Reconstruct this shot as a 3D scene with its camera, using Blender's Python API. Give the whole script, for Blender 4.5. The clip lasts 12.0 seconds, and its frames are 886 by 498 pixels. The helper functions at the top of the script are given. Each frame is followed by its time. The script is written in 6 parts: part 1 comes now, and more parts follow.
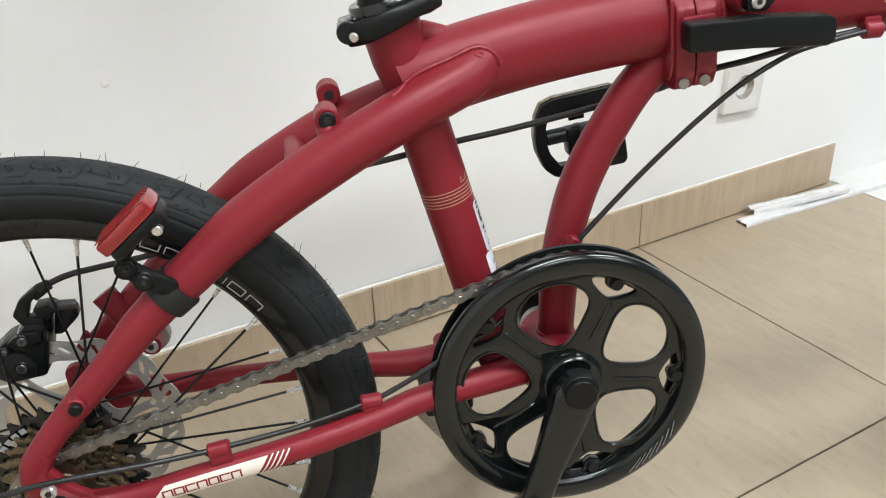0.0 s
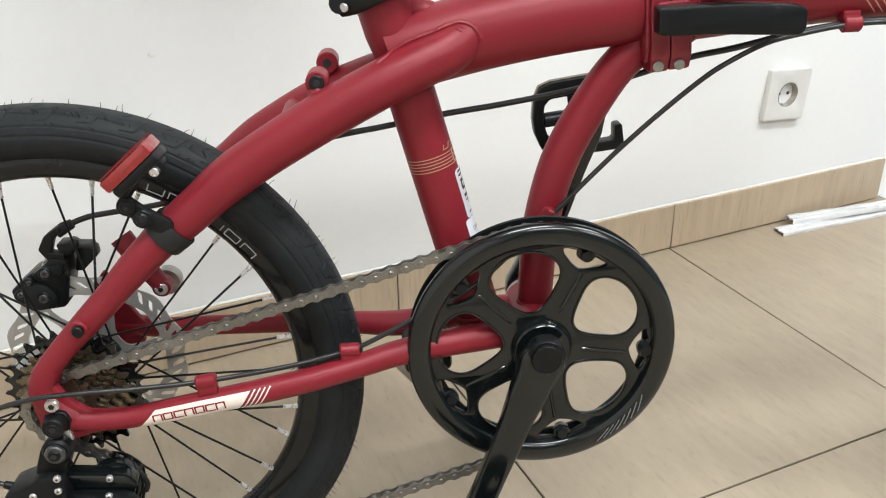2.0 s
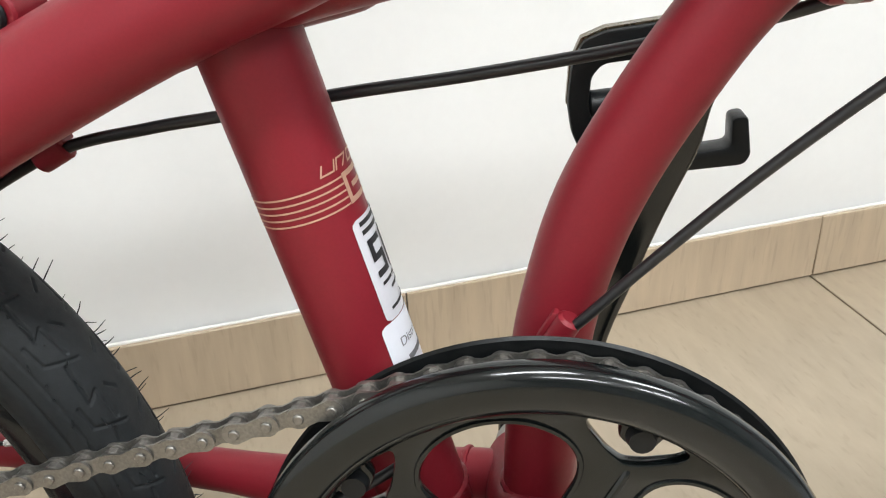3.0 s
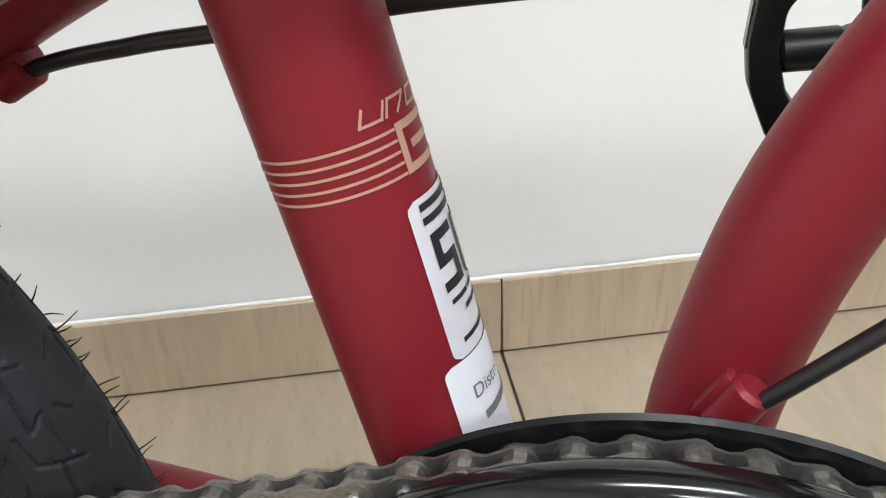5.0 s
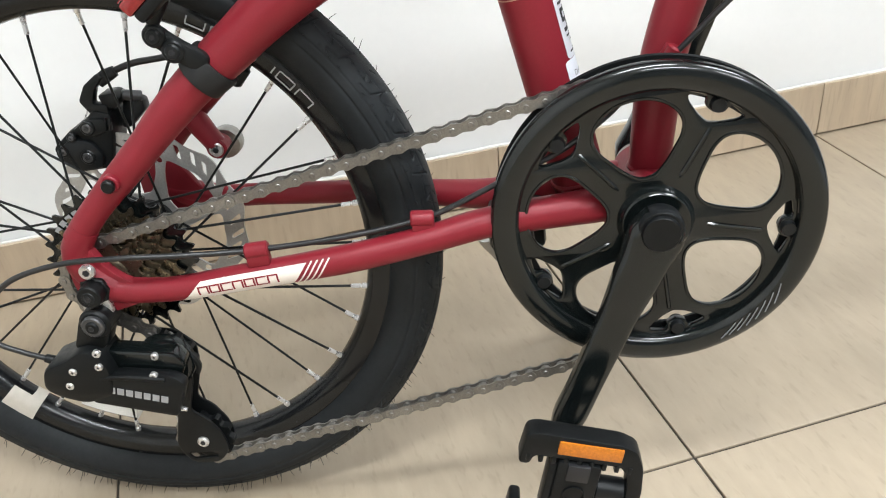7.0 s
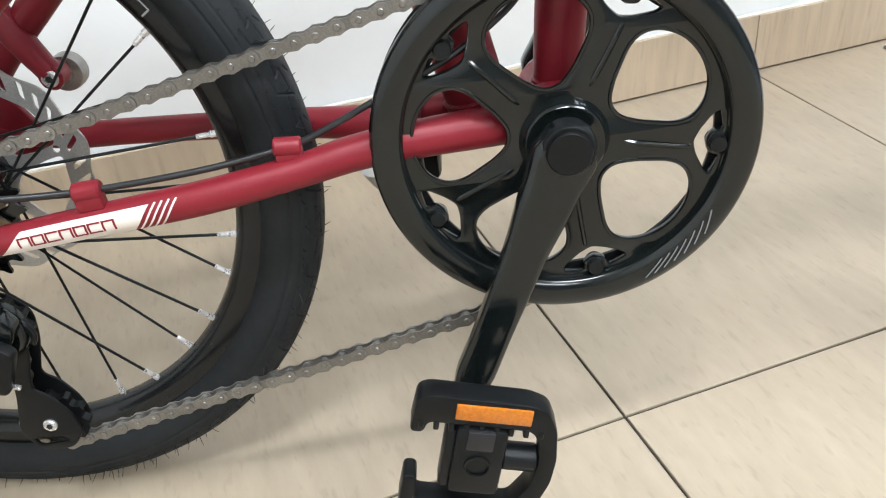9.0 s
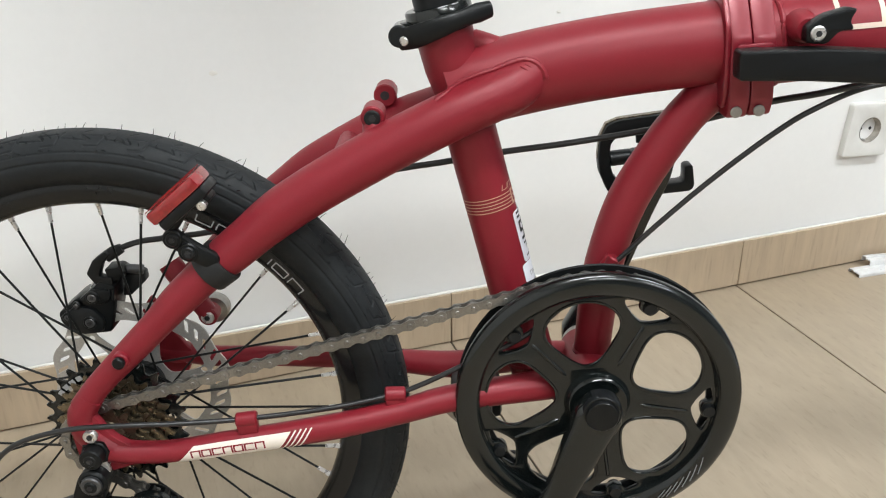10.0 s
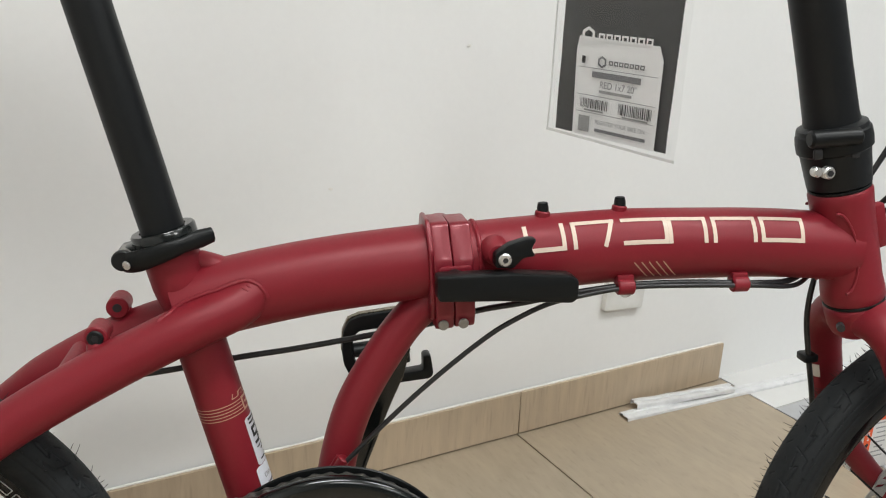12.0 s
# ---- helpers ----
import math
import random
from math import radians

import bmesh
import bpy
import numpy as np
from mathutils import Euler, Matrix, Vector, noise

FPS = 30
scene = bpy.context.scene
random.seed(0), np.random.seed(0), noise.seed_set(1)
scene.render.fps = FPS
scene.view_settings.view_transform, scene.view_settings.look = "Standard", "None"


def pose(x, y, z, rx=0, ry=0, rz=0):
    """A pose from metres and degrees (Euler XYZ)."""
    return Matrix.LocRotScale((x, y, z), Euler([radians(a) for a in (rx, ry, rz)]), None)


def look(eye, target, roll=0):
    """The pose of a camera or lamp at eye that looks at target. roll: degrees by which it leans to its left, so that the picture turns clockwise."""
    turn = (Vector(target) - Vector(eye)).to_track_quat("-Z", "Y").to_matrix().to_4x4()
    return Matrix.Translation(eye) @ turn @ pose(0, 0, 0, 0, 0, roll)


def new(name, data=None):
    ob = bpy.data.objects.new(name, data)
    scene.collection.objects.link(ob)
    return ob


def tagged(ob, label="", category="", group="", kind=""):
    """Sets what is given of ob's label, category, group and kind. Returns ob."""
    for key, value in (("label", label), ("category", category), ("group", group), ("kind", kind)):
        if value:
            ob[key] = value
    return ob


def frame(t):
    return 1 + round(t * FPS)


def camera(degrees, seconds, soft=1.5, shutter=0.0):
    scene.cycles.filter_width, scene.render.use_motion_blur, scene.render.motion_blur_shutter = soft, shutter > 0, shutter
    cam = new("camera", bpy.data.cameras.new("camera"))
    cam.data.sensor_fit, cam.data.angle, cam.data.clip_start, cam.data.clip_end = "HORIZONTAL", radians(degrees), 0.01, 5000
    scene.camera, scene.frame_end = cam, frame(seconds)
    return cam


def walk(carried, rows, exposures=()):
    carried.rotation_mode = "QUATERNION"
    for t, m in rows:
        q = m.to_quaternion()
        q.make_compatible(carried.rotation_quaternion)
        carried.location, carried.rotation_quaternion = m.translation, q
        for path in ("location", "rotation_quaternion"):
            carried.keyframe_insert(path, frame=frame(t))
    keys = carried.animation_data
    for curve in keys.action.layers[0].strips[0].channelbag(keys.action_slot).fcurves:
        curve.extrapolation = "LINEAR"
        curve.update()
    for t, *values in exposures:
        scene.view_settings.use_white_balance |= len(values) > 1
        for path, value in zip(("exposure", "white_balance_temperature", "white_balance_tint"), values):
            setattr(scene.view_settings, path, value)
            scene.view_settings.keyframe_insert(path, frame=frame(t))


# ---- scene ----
cam = camera(54.07, 12.0, 1.1)
PATH = [
    (0, (-0.1444, -0.5847, 0.6889), (0.0893, 1.1767, -0.2291), -2.38),
    (0.5, (-0.0931, -0.6572, 0.7349), (0.1530, 1.1387, -0.1102), -0.94),
    (1, (-0.0809, -0.6965, 0.7554), (0.0984, 1.1325, -0.0338), -1.19),
    (1.5, (-0.0900, -0.6994, 0.7261), (0.0249, 1.1141, -0.1092), -1.14),
    (2, (-0.0730, -0.6470, 0.6751), (-0.0173, 1.1398, -0.2217), -1.24),
    (2.5, (0.0109, -0.4926, 0.6432), (-0.0508, 1.2672, -0.3052), -1.17),
    (3, (0.0237, -0.2648, 0.5618), (-0.1839, 1.4639, -0.4223), -2.50),
    (3.2, (0.0180, -0.1990, 0.5382), (-0.2334, 1.5132, -0.4644), -3.45),
    (4.8, (0.0075, -0.1403, 0.5109), (-0.4217, 1.5386, -0.4876), -3.04),
    (5, (0.0100, -0.1578, 0.5097), (-0.4273, 1.4968, -0.5252), -2.37),
    (5.5, (0.0192, -0.2876, 0.5434), (-0.3783, 1.4003, -0.4532), -2.91),
    (6, (-0.0080, -0.4926, 0.6147), (-0.3228, 1.2205, -0.3682), -2.81),
    (6.5, (-0.0551, -0.5437, 0.5915), (-0.2725, 1.1656, -0.4239), -2.33),
    (7, (-0.0510, -0.5580, 0.5819), (-0.2758, 1.1228, -0.4785), -4.79),
    (7.5, (-0.0234, -0.5573, 0.5799), (-0.2220, 1.1130, -0.5021), -6.50),
    (7.7, (-0.0192, -0.5547, 0.5755), (-0.2061, 1.1072, -0.5213), -6.83),
    (9.3, (-0.0177, -0.4823, 0.5020), (-0.1018, 1.1713, -0.6198), -3.83),
    (9.5, (-0.0231, -0.4961, 0.5526), (-0.1000, 1.2072, -0.4929), -2.62),
    (10, (-0.0686, -0.6066, 0.6845), (-0.1485, 1.1898, -0.1910), -0.66),
    (10.5, (-0.0511, -0.6948, 0.7583), (-0.0489, 1.1723, 0.0415), 0.72),
    (11, (-0.0243, -0.7149, 0.7862), (0.1000, 1.1847, 0.1727), 1.87),
    (11.5, (0.0088, -0.6881, 0.7833), (0.2581, 1.2052, 0.1889), 2.18),
    (12, (0.0162, -0.6207, 0.7688), (0.3026, 1.2569, 0.1423), 2.53),
]
# the camera brightens its picture where dark things fill it, and its white balance drifts a little
EXPOSURE = [(0.0, 0.22, 6450, 10), (0.5, 0.12, 6500, 10), (1.0, 0.0, 6500, 10), (2.0, 0.30, 6450, 10), (3.0, 0.43, 6450, 10), (5.0, 0.26, 6400, 10), (5.2, 0.33, 6400, 10), (5.5, 0.41, 6400, 10), (6.0, 0.45, 6400, 10),
            (7.5, 0.55, 6240, 10), (9.5, 0.63, 6080, 10), (10.0, 0.20, 6450, 10), (10.5, -0.05, 6500, 10), (11.0, -0.28, 6600, 10), (11.5, -0.27, 6600, 10), (12.0, -0.26, 6640, 10)]
walk(cam, [(t, look(eye, target, roll)) for t, eye, target, roll in PATH], EXPOSURE)

# ---- world, lights ----
world = bpy.data.worlds.new("world")
scene.world = world
world.use_nodes = True
world.node_tree.nodes["Background"].inputs[0].default_value = (0.9, 0.95, 1.0, 1)
world.node_tree.nodes["Background"].inputs[1].default_value = 0.02

TH = radians(21.75)
UX, UY = math.cos(TH), math.sin(TH)
WO = Vector((0.3537, 0.6786, 0.0))


def W(u, v, z=0.0):
    """Room coordinates: u along the white wall, v out from it, z up."""
    return Vector((WO.x + u * UX + v * UY, WO.y + u * UY - v * UX, z))


# a proper (unmirrored) pose on the wall: local x along the wall, local y out of it into the wall, z up
WALL_P = Matrix.Translation(WO) @ Matrix.Rotation(TH, 4, "Z")
CEIL = 2.75
LAMPS = [(-0.9, 1.45), (0.9, 1.45), (-0.9, 3.4), (0.9, 3.4)]
LAMP_POWER = 29.6
for lu, lv in LAMPS:
    ld = bpy.data.lights.new("lamp", "AREA")
    ld.shape, ld.size, ld.size_y, ld.energy, ld.color = "RECTANGLE", 1.15, 0.28, LAMP_POWER, (0.915, 0.96, 0.97)
    lo = new("lamp", ld)
    lo.matrix_world = Matrix.Translation(W(lu, lv, CEIL - 0.075)) @ Matrix.Rotation(TH, 4, "Z")


# ---- materials ----
def material(name, base, rough=0.5, metal=0.0, grain=0.0, grain_scale=60.0, stain=0.0, stain_scale=4.0,
             bump=0.0, bump_scale=200.0, coat=0.0, spec=0.5, vary=0.0, rough_var=0.0, stretch=None, fleck=0.0, fleck_scale=30.0):
    """A procedural surface: base colour with fine grain, broad stains, relief and gloss changes."""
    m = bpy.data.materials.new(name)
    m.use_nodes = True
    nt = m.node_tree
    bs = nt.nodes["Principled BSDF"]
    bs.inputs["Roughness"].default_value, bs.inputs["Metallic"].default_value = rough, metal
    bs.inputs["Specular IOR Level"].default_value = spec
    bs.inputs["Coat Weight"].default_value = coat
    bs.inputs["Coat Roughness"].default_value = 0.12
    tc = nt.nodes.new("ShaderNodeTexCoord")
    src = tc.outputs["Object"]
    if stretch:
        mp = nt.nodes.new("ShaderNodeMapping")
        mp.inputs["Rotation"].default_value = (0, 0, stretch[3])
        mp.inputs["Scale"].default_value = stretch[:3]
        nt.links.new(src, mp.inputs["Vector"])
        src = mp.outputs["Vector"]
    col = None

    def noise_node(scale, detail=6.0, rgh=0.6):
        n = nt.nodes.new("ShaderNodeTexNoise")
        n.inputs["Scale"].default_value, n.inputs["Detail"].default_value, n.inputs["Roughness"].default_value = scale, detail, rgh
        nt.links.new(src, n.inputs["Vector"])
        return n

    def shade(previous, fac, amount, lo=0.3, hi=0.7):
        mx = nt.nodes.new("ShaderNodeMix")
        mx.data_type, mx.blend_type = "RGBA", "MULTIPLY"
        mx.inputs["Factor"].default_value = 1.0
        rmp = nt.nodes.new("ShaderNodeMapRange")
        rmp.inputs["From Min"].default_value, rmp.inputs["From Max"].default_value = lo, hi
        rmp.inputs["To Min"].default_value, rmp.inputs["To Max"].default_value = 1 - amount, 1 + amount * 0.5
        nt.links.new(fac, rmp.inputs["Value"])
        cmb = nt.nodes.new("ShaderNodeCombineColor")
        for k in ("Red", "Green", "Blue"):
            nt.links.new(rmp.outputs["Result"], cmb.inputs[k])
        if previous is None:
            mx.inputs["A"].default_value = (*base, 1)
        else:
            nt.links.new(previous, mx.inputs["A"])
        nt.links.new(cmb.outputs["Color"], mx.inputs["B"])
        return mx.outputs["Result"]

    if grain:
        col = shade(col, noise_node(grain_scale).outputs["Fac"], grain)
    if stain:
        col = shade(col, noise_node(stain_scale, 4.0).outputs["Fac"], stain)
    if fleck:
        col = shade(col, noise_node(fleck_scale, 2.0, 0.5).outputs["Fac"], fleck, 0.30, 0.42)
    if vary:
        oi = nt.nodes.new("ShaderNodeObjectInfo")
        col = shade(col, oi.outputs["Random"], vary)
    if col is None:
        bs.inputs["Base Color"].default_value = (*base, 1)
    else:
        nt.links.new(col, bs.inputs["Base Color"])
    if bump:
        bn = nt.nodes.new("ShaderNodeBump")
        bn.inputs["Strength"].default_value, bn.inputs["Distance"].default_value = bump, 0.001
        nt.links.new(noise_node(bump_scale, 3.0).outputs["Fac"], bn.inputs["Height"])
        nt.links.new(bn.outputs["Normal"], bs.inputs["Normal"])
    if rough_var:
        rr = nt.nodes.new("ShaderNodeMapRange")
        rr.inputs["From Min"].default_value, rr.inputs["From Max"].default_value = 0.3, 0.7
        rr.inputs["To Min"].default_value, rr.inputs["To Max"].default_value = max(0.02, rough - rough_var), rough + rough_var
        nt.links.new(noise_node(grain_scale * 0.35).outputs["Fac"], rr.inputs["Value"])
        nt.links.new(rr.outputs["Result"], bs.inputs["Roughness"])
    return m


RED = material("matte_red_paint", (0.203, 0.0120, 0.0205), 0.43, 0.08, spec=0.33, grain=0.06, grain_scale=900, stain=0.05, stain_scale=9, bump=0.05, bump_scale=1800, rough_var=0.06)
REDGLOSS = material("machined_red_paint", (0.19, 0.0095, 0.019), 0.34, 0.2, grain=0.05, grain_scale=700, stain=0.05, stain_scale=12, coat=0.15, rough_var=0.05)
SILVERPRINT = material("champagne_print", (0.62, 0.50, 0.41), 0.45, 0.1, grain=0.05, grain_scale=500)
GOLDPRINT = material("gold_line_print", (0.50, 0.30, 0.21), 0.45, 0.15, grain=0.06, grain_scale=500)
CREAM = material("cream_print", (0.74, 0.67, 0.60), 0.45, 0.0, grain=0.04, grain_scale=400)
BLACK = material("satin_black_plastic", (0.0052, 0.0060, 0.0064), 0.38, 0.0, spec=0.23, grain=0.15, grain_scale=500, stain=0.15, stain_scale=25, bump=0.08, bump_scale=900, rough_var=0.08)
GLOSS = material("gloss_black_plastic", (0.0048, 0.0066, 0.0066), 0.15, 0.0, spec=0.42, grain=0.1, grain_scale=300, stain=0.2, stain_scale=30, coat=0.2, rough_var=0.07)
ANODIC = material("black_anodised_alloy", (0.0060, 0.0070, 0.0078), 0.40, 0.0, spec=0.28, grain=0.1, grain_scale=400, stain=0.12, stain_scale=18, bump=0.04, bump_scale=900, rough_var=0.06)
RIMBLACK = material("gloss_rim_black", (0.0065, 0.0072, 0.0078), 0.22, 0.0, spec=0.36, grain=0.1, grain_scale=300, stain=0.15, stain_scale=20, rough_var=0.06)
RUBBER = material("tyre_rubber", (0.0125, 0.0145, 0.0160), 0.60, 0.0, spec=0.25, grain=0.2, grain_scale=350, stain=0.25, stain_scale=14, bump=0.15, bump_scale=1200, rough_var=0.08)
SOFT = material("soft_black_rubber", (0.014, 0.0145, 0.015), 0.55, 0.0, spec=0.3, grain=0.12, grain_scale=500, bump=0.1, bump_scale=900)
BOLTSTEEL = material("dark_bolt_steel", (0.085, 0.085, 0.088), 0.34, 0.6, grain=0.1, grain_scale=500, rough_var=0.06)
CABLE = material("cable_housing", (0.012, 0.012, 0.013), 0.38, 0.0, grain=0.1, grain_scale=400)
STEEL = material("bright_steel", (0.66, 0.65, 0.64), 0.30, 0.8, grain=0.1, grain_scale=500, rough_var=0.08)
CHAIN = material("grey_chain_steel", (0.25, 0.238, 0.22), 0.38, 0.85, grain=0.25, grain_scale=700, vary=0.12, rough_var=0.1)
BROWNSTEEL = material("bronze_sprocket_steel", (0.19, 0.155, 0.105), 0.30, 0.85, grain=0.25, grain_scale=500, rough_var=0.1)
ROTOR = material("brushed_rotor_steel", (0.46, 0.45, 0.435), 0.42, 0.7, grain=0.15, grain_scale=600, rough_var=0.08)
AMBER = material("amber_reflector", (0.52, 0.155, 0.006), 0.25, 0.0, grain=0.25, grain_scale=600, coat=0.4)
REDREFL = material("red_reflector", (0.24, 0.006, 0.009), 0.16, 0.0, grain=0.3, grain_scale=500, coat=0.6)
CLEARREFL = material("clear_reflector", (0.72, 0.72, 0.70), 0.25, 0.0, grain=0.12, grain_scale=700, coat=0.4)
STICKER = material("white_sticker", (0.74, 0.76, 0.82), 0.38, 0.0, grain=0.03, grain_scale=200)
STICKERGREY = material("silver_sticker", (0.64, 0.64, 0.68), 0.34, 0.05, grain=0.04, grain_scale=300)
INK = material("black_ink", (0.012, 0.012, 0.014), 0.5, 0.0, grain=0.05, grain_scale=300)
GREYINK = material("grey_ink", (0.16, 0.16, 0.17), 0.5, 0.0, grain=0.05, grain_scale=300)
LOGOGREY = material("pale_grey_print", (0.29, 0.29, 0.29), 0.45, 0.0, grain=0.05, grain_scale=300)
PAINTWALL = material("white_wall_paint", (0.79, 0.787, 0.775), 0.62, 0.0, grain=0.012, grain_scale=90, stain=0.03, stain_scale=1.7, bump=0.22, bump_scale=38, rough_var=0.06)
# grey of the added unseen walls, dark so that black parts reflect little
CLOSING = material("unseen_wall_grey", (0.30, 0.30, 0.31), 0.7, 0.0, grain=0.03, grain_scale=60, stain=0.04)
CEILPAINT = material("white_ceiling_paint", (0.8, 0.79, 0.77), 0.8, 0.0, grain=0.02, grain_scale=60, stain=0.03)
GROUT = material("dark_floor_joint", (0.055, 0.045, 0.034), 0.85, 0.0, grain=0.3, grain_scale=220, stain=0.3, stain_scale=20)
TILE = material("beige_grain_tile", (0.366, 0.297, 0.216), 0.34, 0.0, grain=0.075, grain_scale=22, stain=0.075, stain_scale=5.0, bump=0.04, bump_scale=90, vary=0.03, rough_var=0.06, stretch=(3.6, 0.9, 3, 0.22), fleck=0.07, fleck_scale=48)
SKIRT = material("beige_skirting_tile", (0.44, 0.345, 0.245), 0.36, 0.0, grain=0.10, grain_scale=9, stain=0.07, stain_scale=3.0, vary=0.05, rough_var=0.05, stretch=(7.0, 3.0, 0.8, 0.0), fleck=0.08, fleck_scale=22)
FILLER = material("white_joint_filler", (0.78, 0.76, 0.72), 0.7, 0.0, grain=0.06, grain_scale=150, bump=0.3, bump_scale=160)
WHITETILE = material("white_floor_tile", (0.66, 0.655, 0.64), 0.3, 0.0, grain=0.02, grain_scale=40, stain=0.03)
GREYFLOOR = material("grey_floor", (0.42, 0.42, 0.43), 0.45, 0.0, grain=0.06, grain_scale=60, stain=0.06)
PLATEWHITE = material("white_socket_plastic", (0.68, 0.67, 0.64), 0.33, 0.0, grain=0.02, grain_scale=60, stain=0.04, stain_scale=30)
SOCKETGREY = material("worn_socket_well", (0.36, 0.33, 0.29), 0.45, 0.0, grain=0.3, grain_scale=120, stain=0.3, stain_scale=60)
STRIPWHITE = material("scuffed_white_strip", (0.70, 0.70, 0.70), 0.35, 0.0, grain=0.05, grain_scale=90, stain=0.12, stain_scale=25, rough_var=0.1)
CARD = material("white_card", (0.80, 0.80, 0.80), 0.55, 0.0, grain=0.02, grain_scale=120, stain=0.03)
BLACKCARD = material("black_printed_card", (0.014, 0.014, 0.015), 0.30, 0.0, grain=0.3, grain_scale=14, stain=0.3, stain_scale=22, bump=0.9, bump_scale=45, coat=0.25)
ORANGE = material("orange_carton_edge", (0.75, 0.10, 0.02), 0.5, 0.0, grain=0.04, grain_scale=80)
CARTON = material("white_carton", (0.68, 0.67, 0.66), 0.55, 0.0, grain=0.04, grain_scale=60, stain=0.05)
TAPE = material("pale_masking_tape", (0.50, 0.46, 0.40), 0.6, 0.0, grain=0.08, grain_scale=150)
GREYALLOY = material("grey_alloy", (0.34, 0.33, 0.31), 0.42, 0.8, grain=0.1, grain_scale=300, rough_var=0.08)


def glass_film(name):
    m = bpy.data.materials.new(name)
    m.use_nodes = True
    nt = m.node_tree
    nt.nodes.remove(nt.nodes["Principled BSDF"])
    out = nt.nodes["Material Output"]
    tr, gl, mx = nt.nodes.new("ShaderNodeBsdfTransparent"), nt.nodes.new("ShaderNodeBsdfGlossy"), nt.nodes.new("ShaderNodeMixShader")
    tr.inputs["Color"].default_value = (0.985, 0.985, 0.985, 1)
    gl.inputs["Roughness"].default_value = 0.16
    n = nt.nodes.new("ShaderNodeTexNoise")
    n.inputs["Scale"].default_value, n.inputs["Detail"].default_value = 28.0, 4.0
    bn = nt.nodes.new("ShaderNodeBump")
    bn.inputs["Strength"].default_value, bn.inputs["Distance"].default_value = 0.6, 0.004
    nt.links.new(n.outputs["Fac"], bn.inputs["Height"])
    nt.links.new(bn.outputs["Normal"], gl.inputs["Normal"])
    mx.inputs["Fac"].default_value = 0.035
    nt.links.new(tr.outputs[0], mx.inputs[1])
    nt.links.new(gl.outputs[0], mx.inputs[2])
    nt.links.new(mx.outputs[0], out.inputs["Surface"])
    return m


FILM = glass_film("clear_plastic_film")


def lamp_glow():
    m = bpy.data.materials.new("lamp_diffuser")
    m.use_nodes = True
    bs = m.node_tree.nodes["Principled BSDF"]
    bs.inputs["Base Color"].default_value = (0.9, 0.9, 0.88, 1)
    bs.inputs["Emission Color"].default_value = (0.915, 0.96, 0.97, 1)
    bs.inputs["Emission Strength"].default_value = 12.0
    return m


GLOW = lamp_glow()


# ---- mesh helpers ----
def finish(name, bm, mat, smooth=40.0):
    """A mesh from a bmesh, smooth but for edges sharper than the given angle."""
    me = bpy.data.meshes.new(name)
    bmesh.ops.recalc_face_normals(bm, faces=bm.faces)
    for fc in bm.faces:
        fc.smooth = True
    lim = radians(smooth)
    for e in bm.edges:
        if len(e.link_faces) == 2:
            e.smooth = e.calc_face_angle(0.0) < lim
    bm.to_mesh(me)
    bm.free()
    me.materials.append(mat)
    return me


def part(name, bm, mat, parent, label="", smooth=40.0):
    """Links a bmesh as one mesh object under a thing or a part; the mesh is in world metres."""
    ob = new(name, finish(name, bm, mat, smooth))
    if parent is not None:
        ob.parent = parent
        ob.matrix_parent_inverse = world_of(parent).inverted()
    return tagged(ob, label)


def world_of(ob):
    m = ob.matrix_basis.copy()
    while ob.parent is not None:
        m = ob.parent.matrix_basis @ ob.matrix_parent_inverse @ m
        ob = ob.parent
    return m


def piece(name, me, parent, m):
    """One more object on a shared mesh, at the world pose m, under its thing."""
    ob = new(name, me)
    if parent is not None:
        ob.parent = parent
        ob.matrix_parent_inverse = world_of(parent).inverted()
    ob.matrix_basis = m
    return ob


def thing(name, at, label, category, group="", kind=""):
    ob = new(name)
    ob.empty_display_size = 0.05
    ob.location = at
    return tagged(ob, label, category, group, kind)


def join(*bms):
    out = bmesh.new()
    for b in bms:
        me = bpy.data.meshes.new("t")
        b.to_mesh(me)
        b.free()
        out.from_mesh(me)
        bpy.data.meshes.remove(me)
    return out


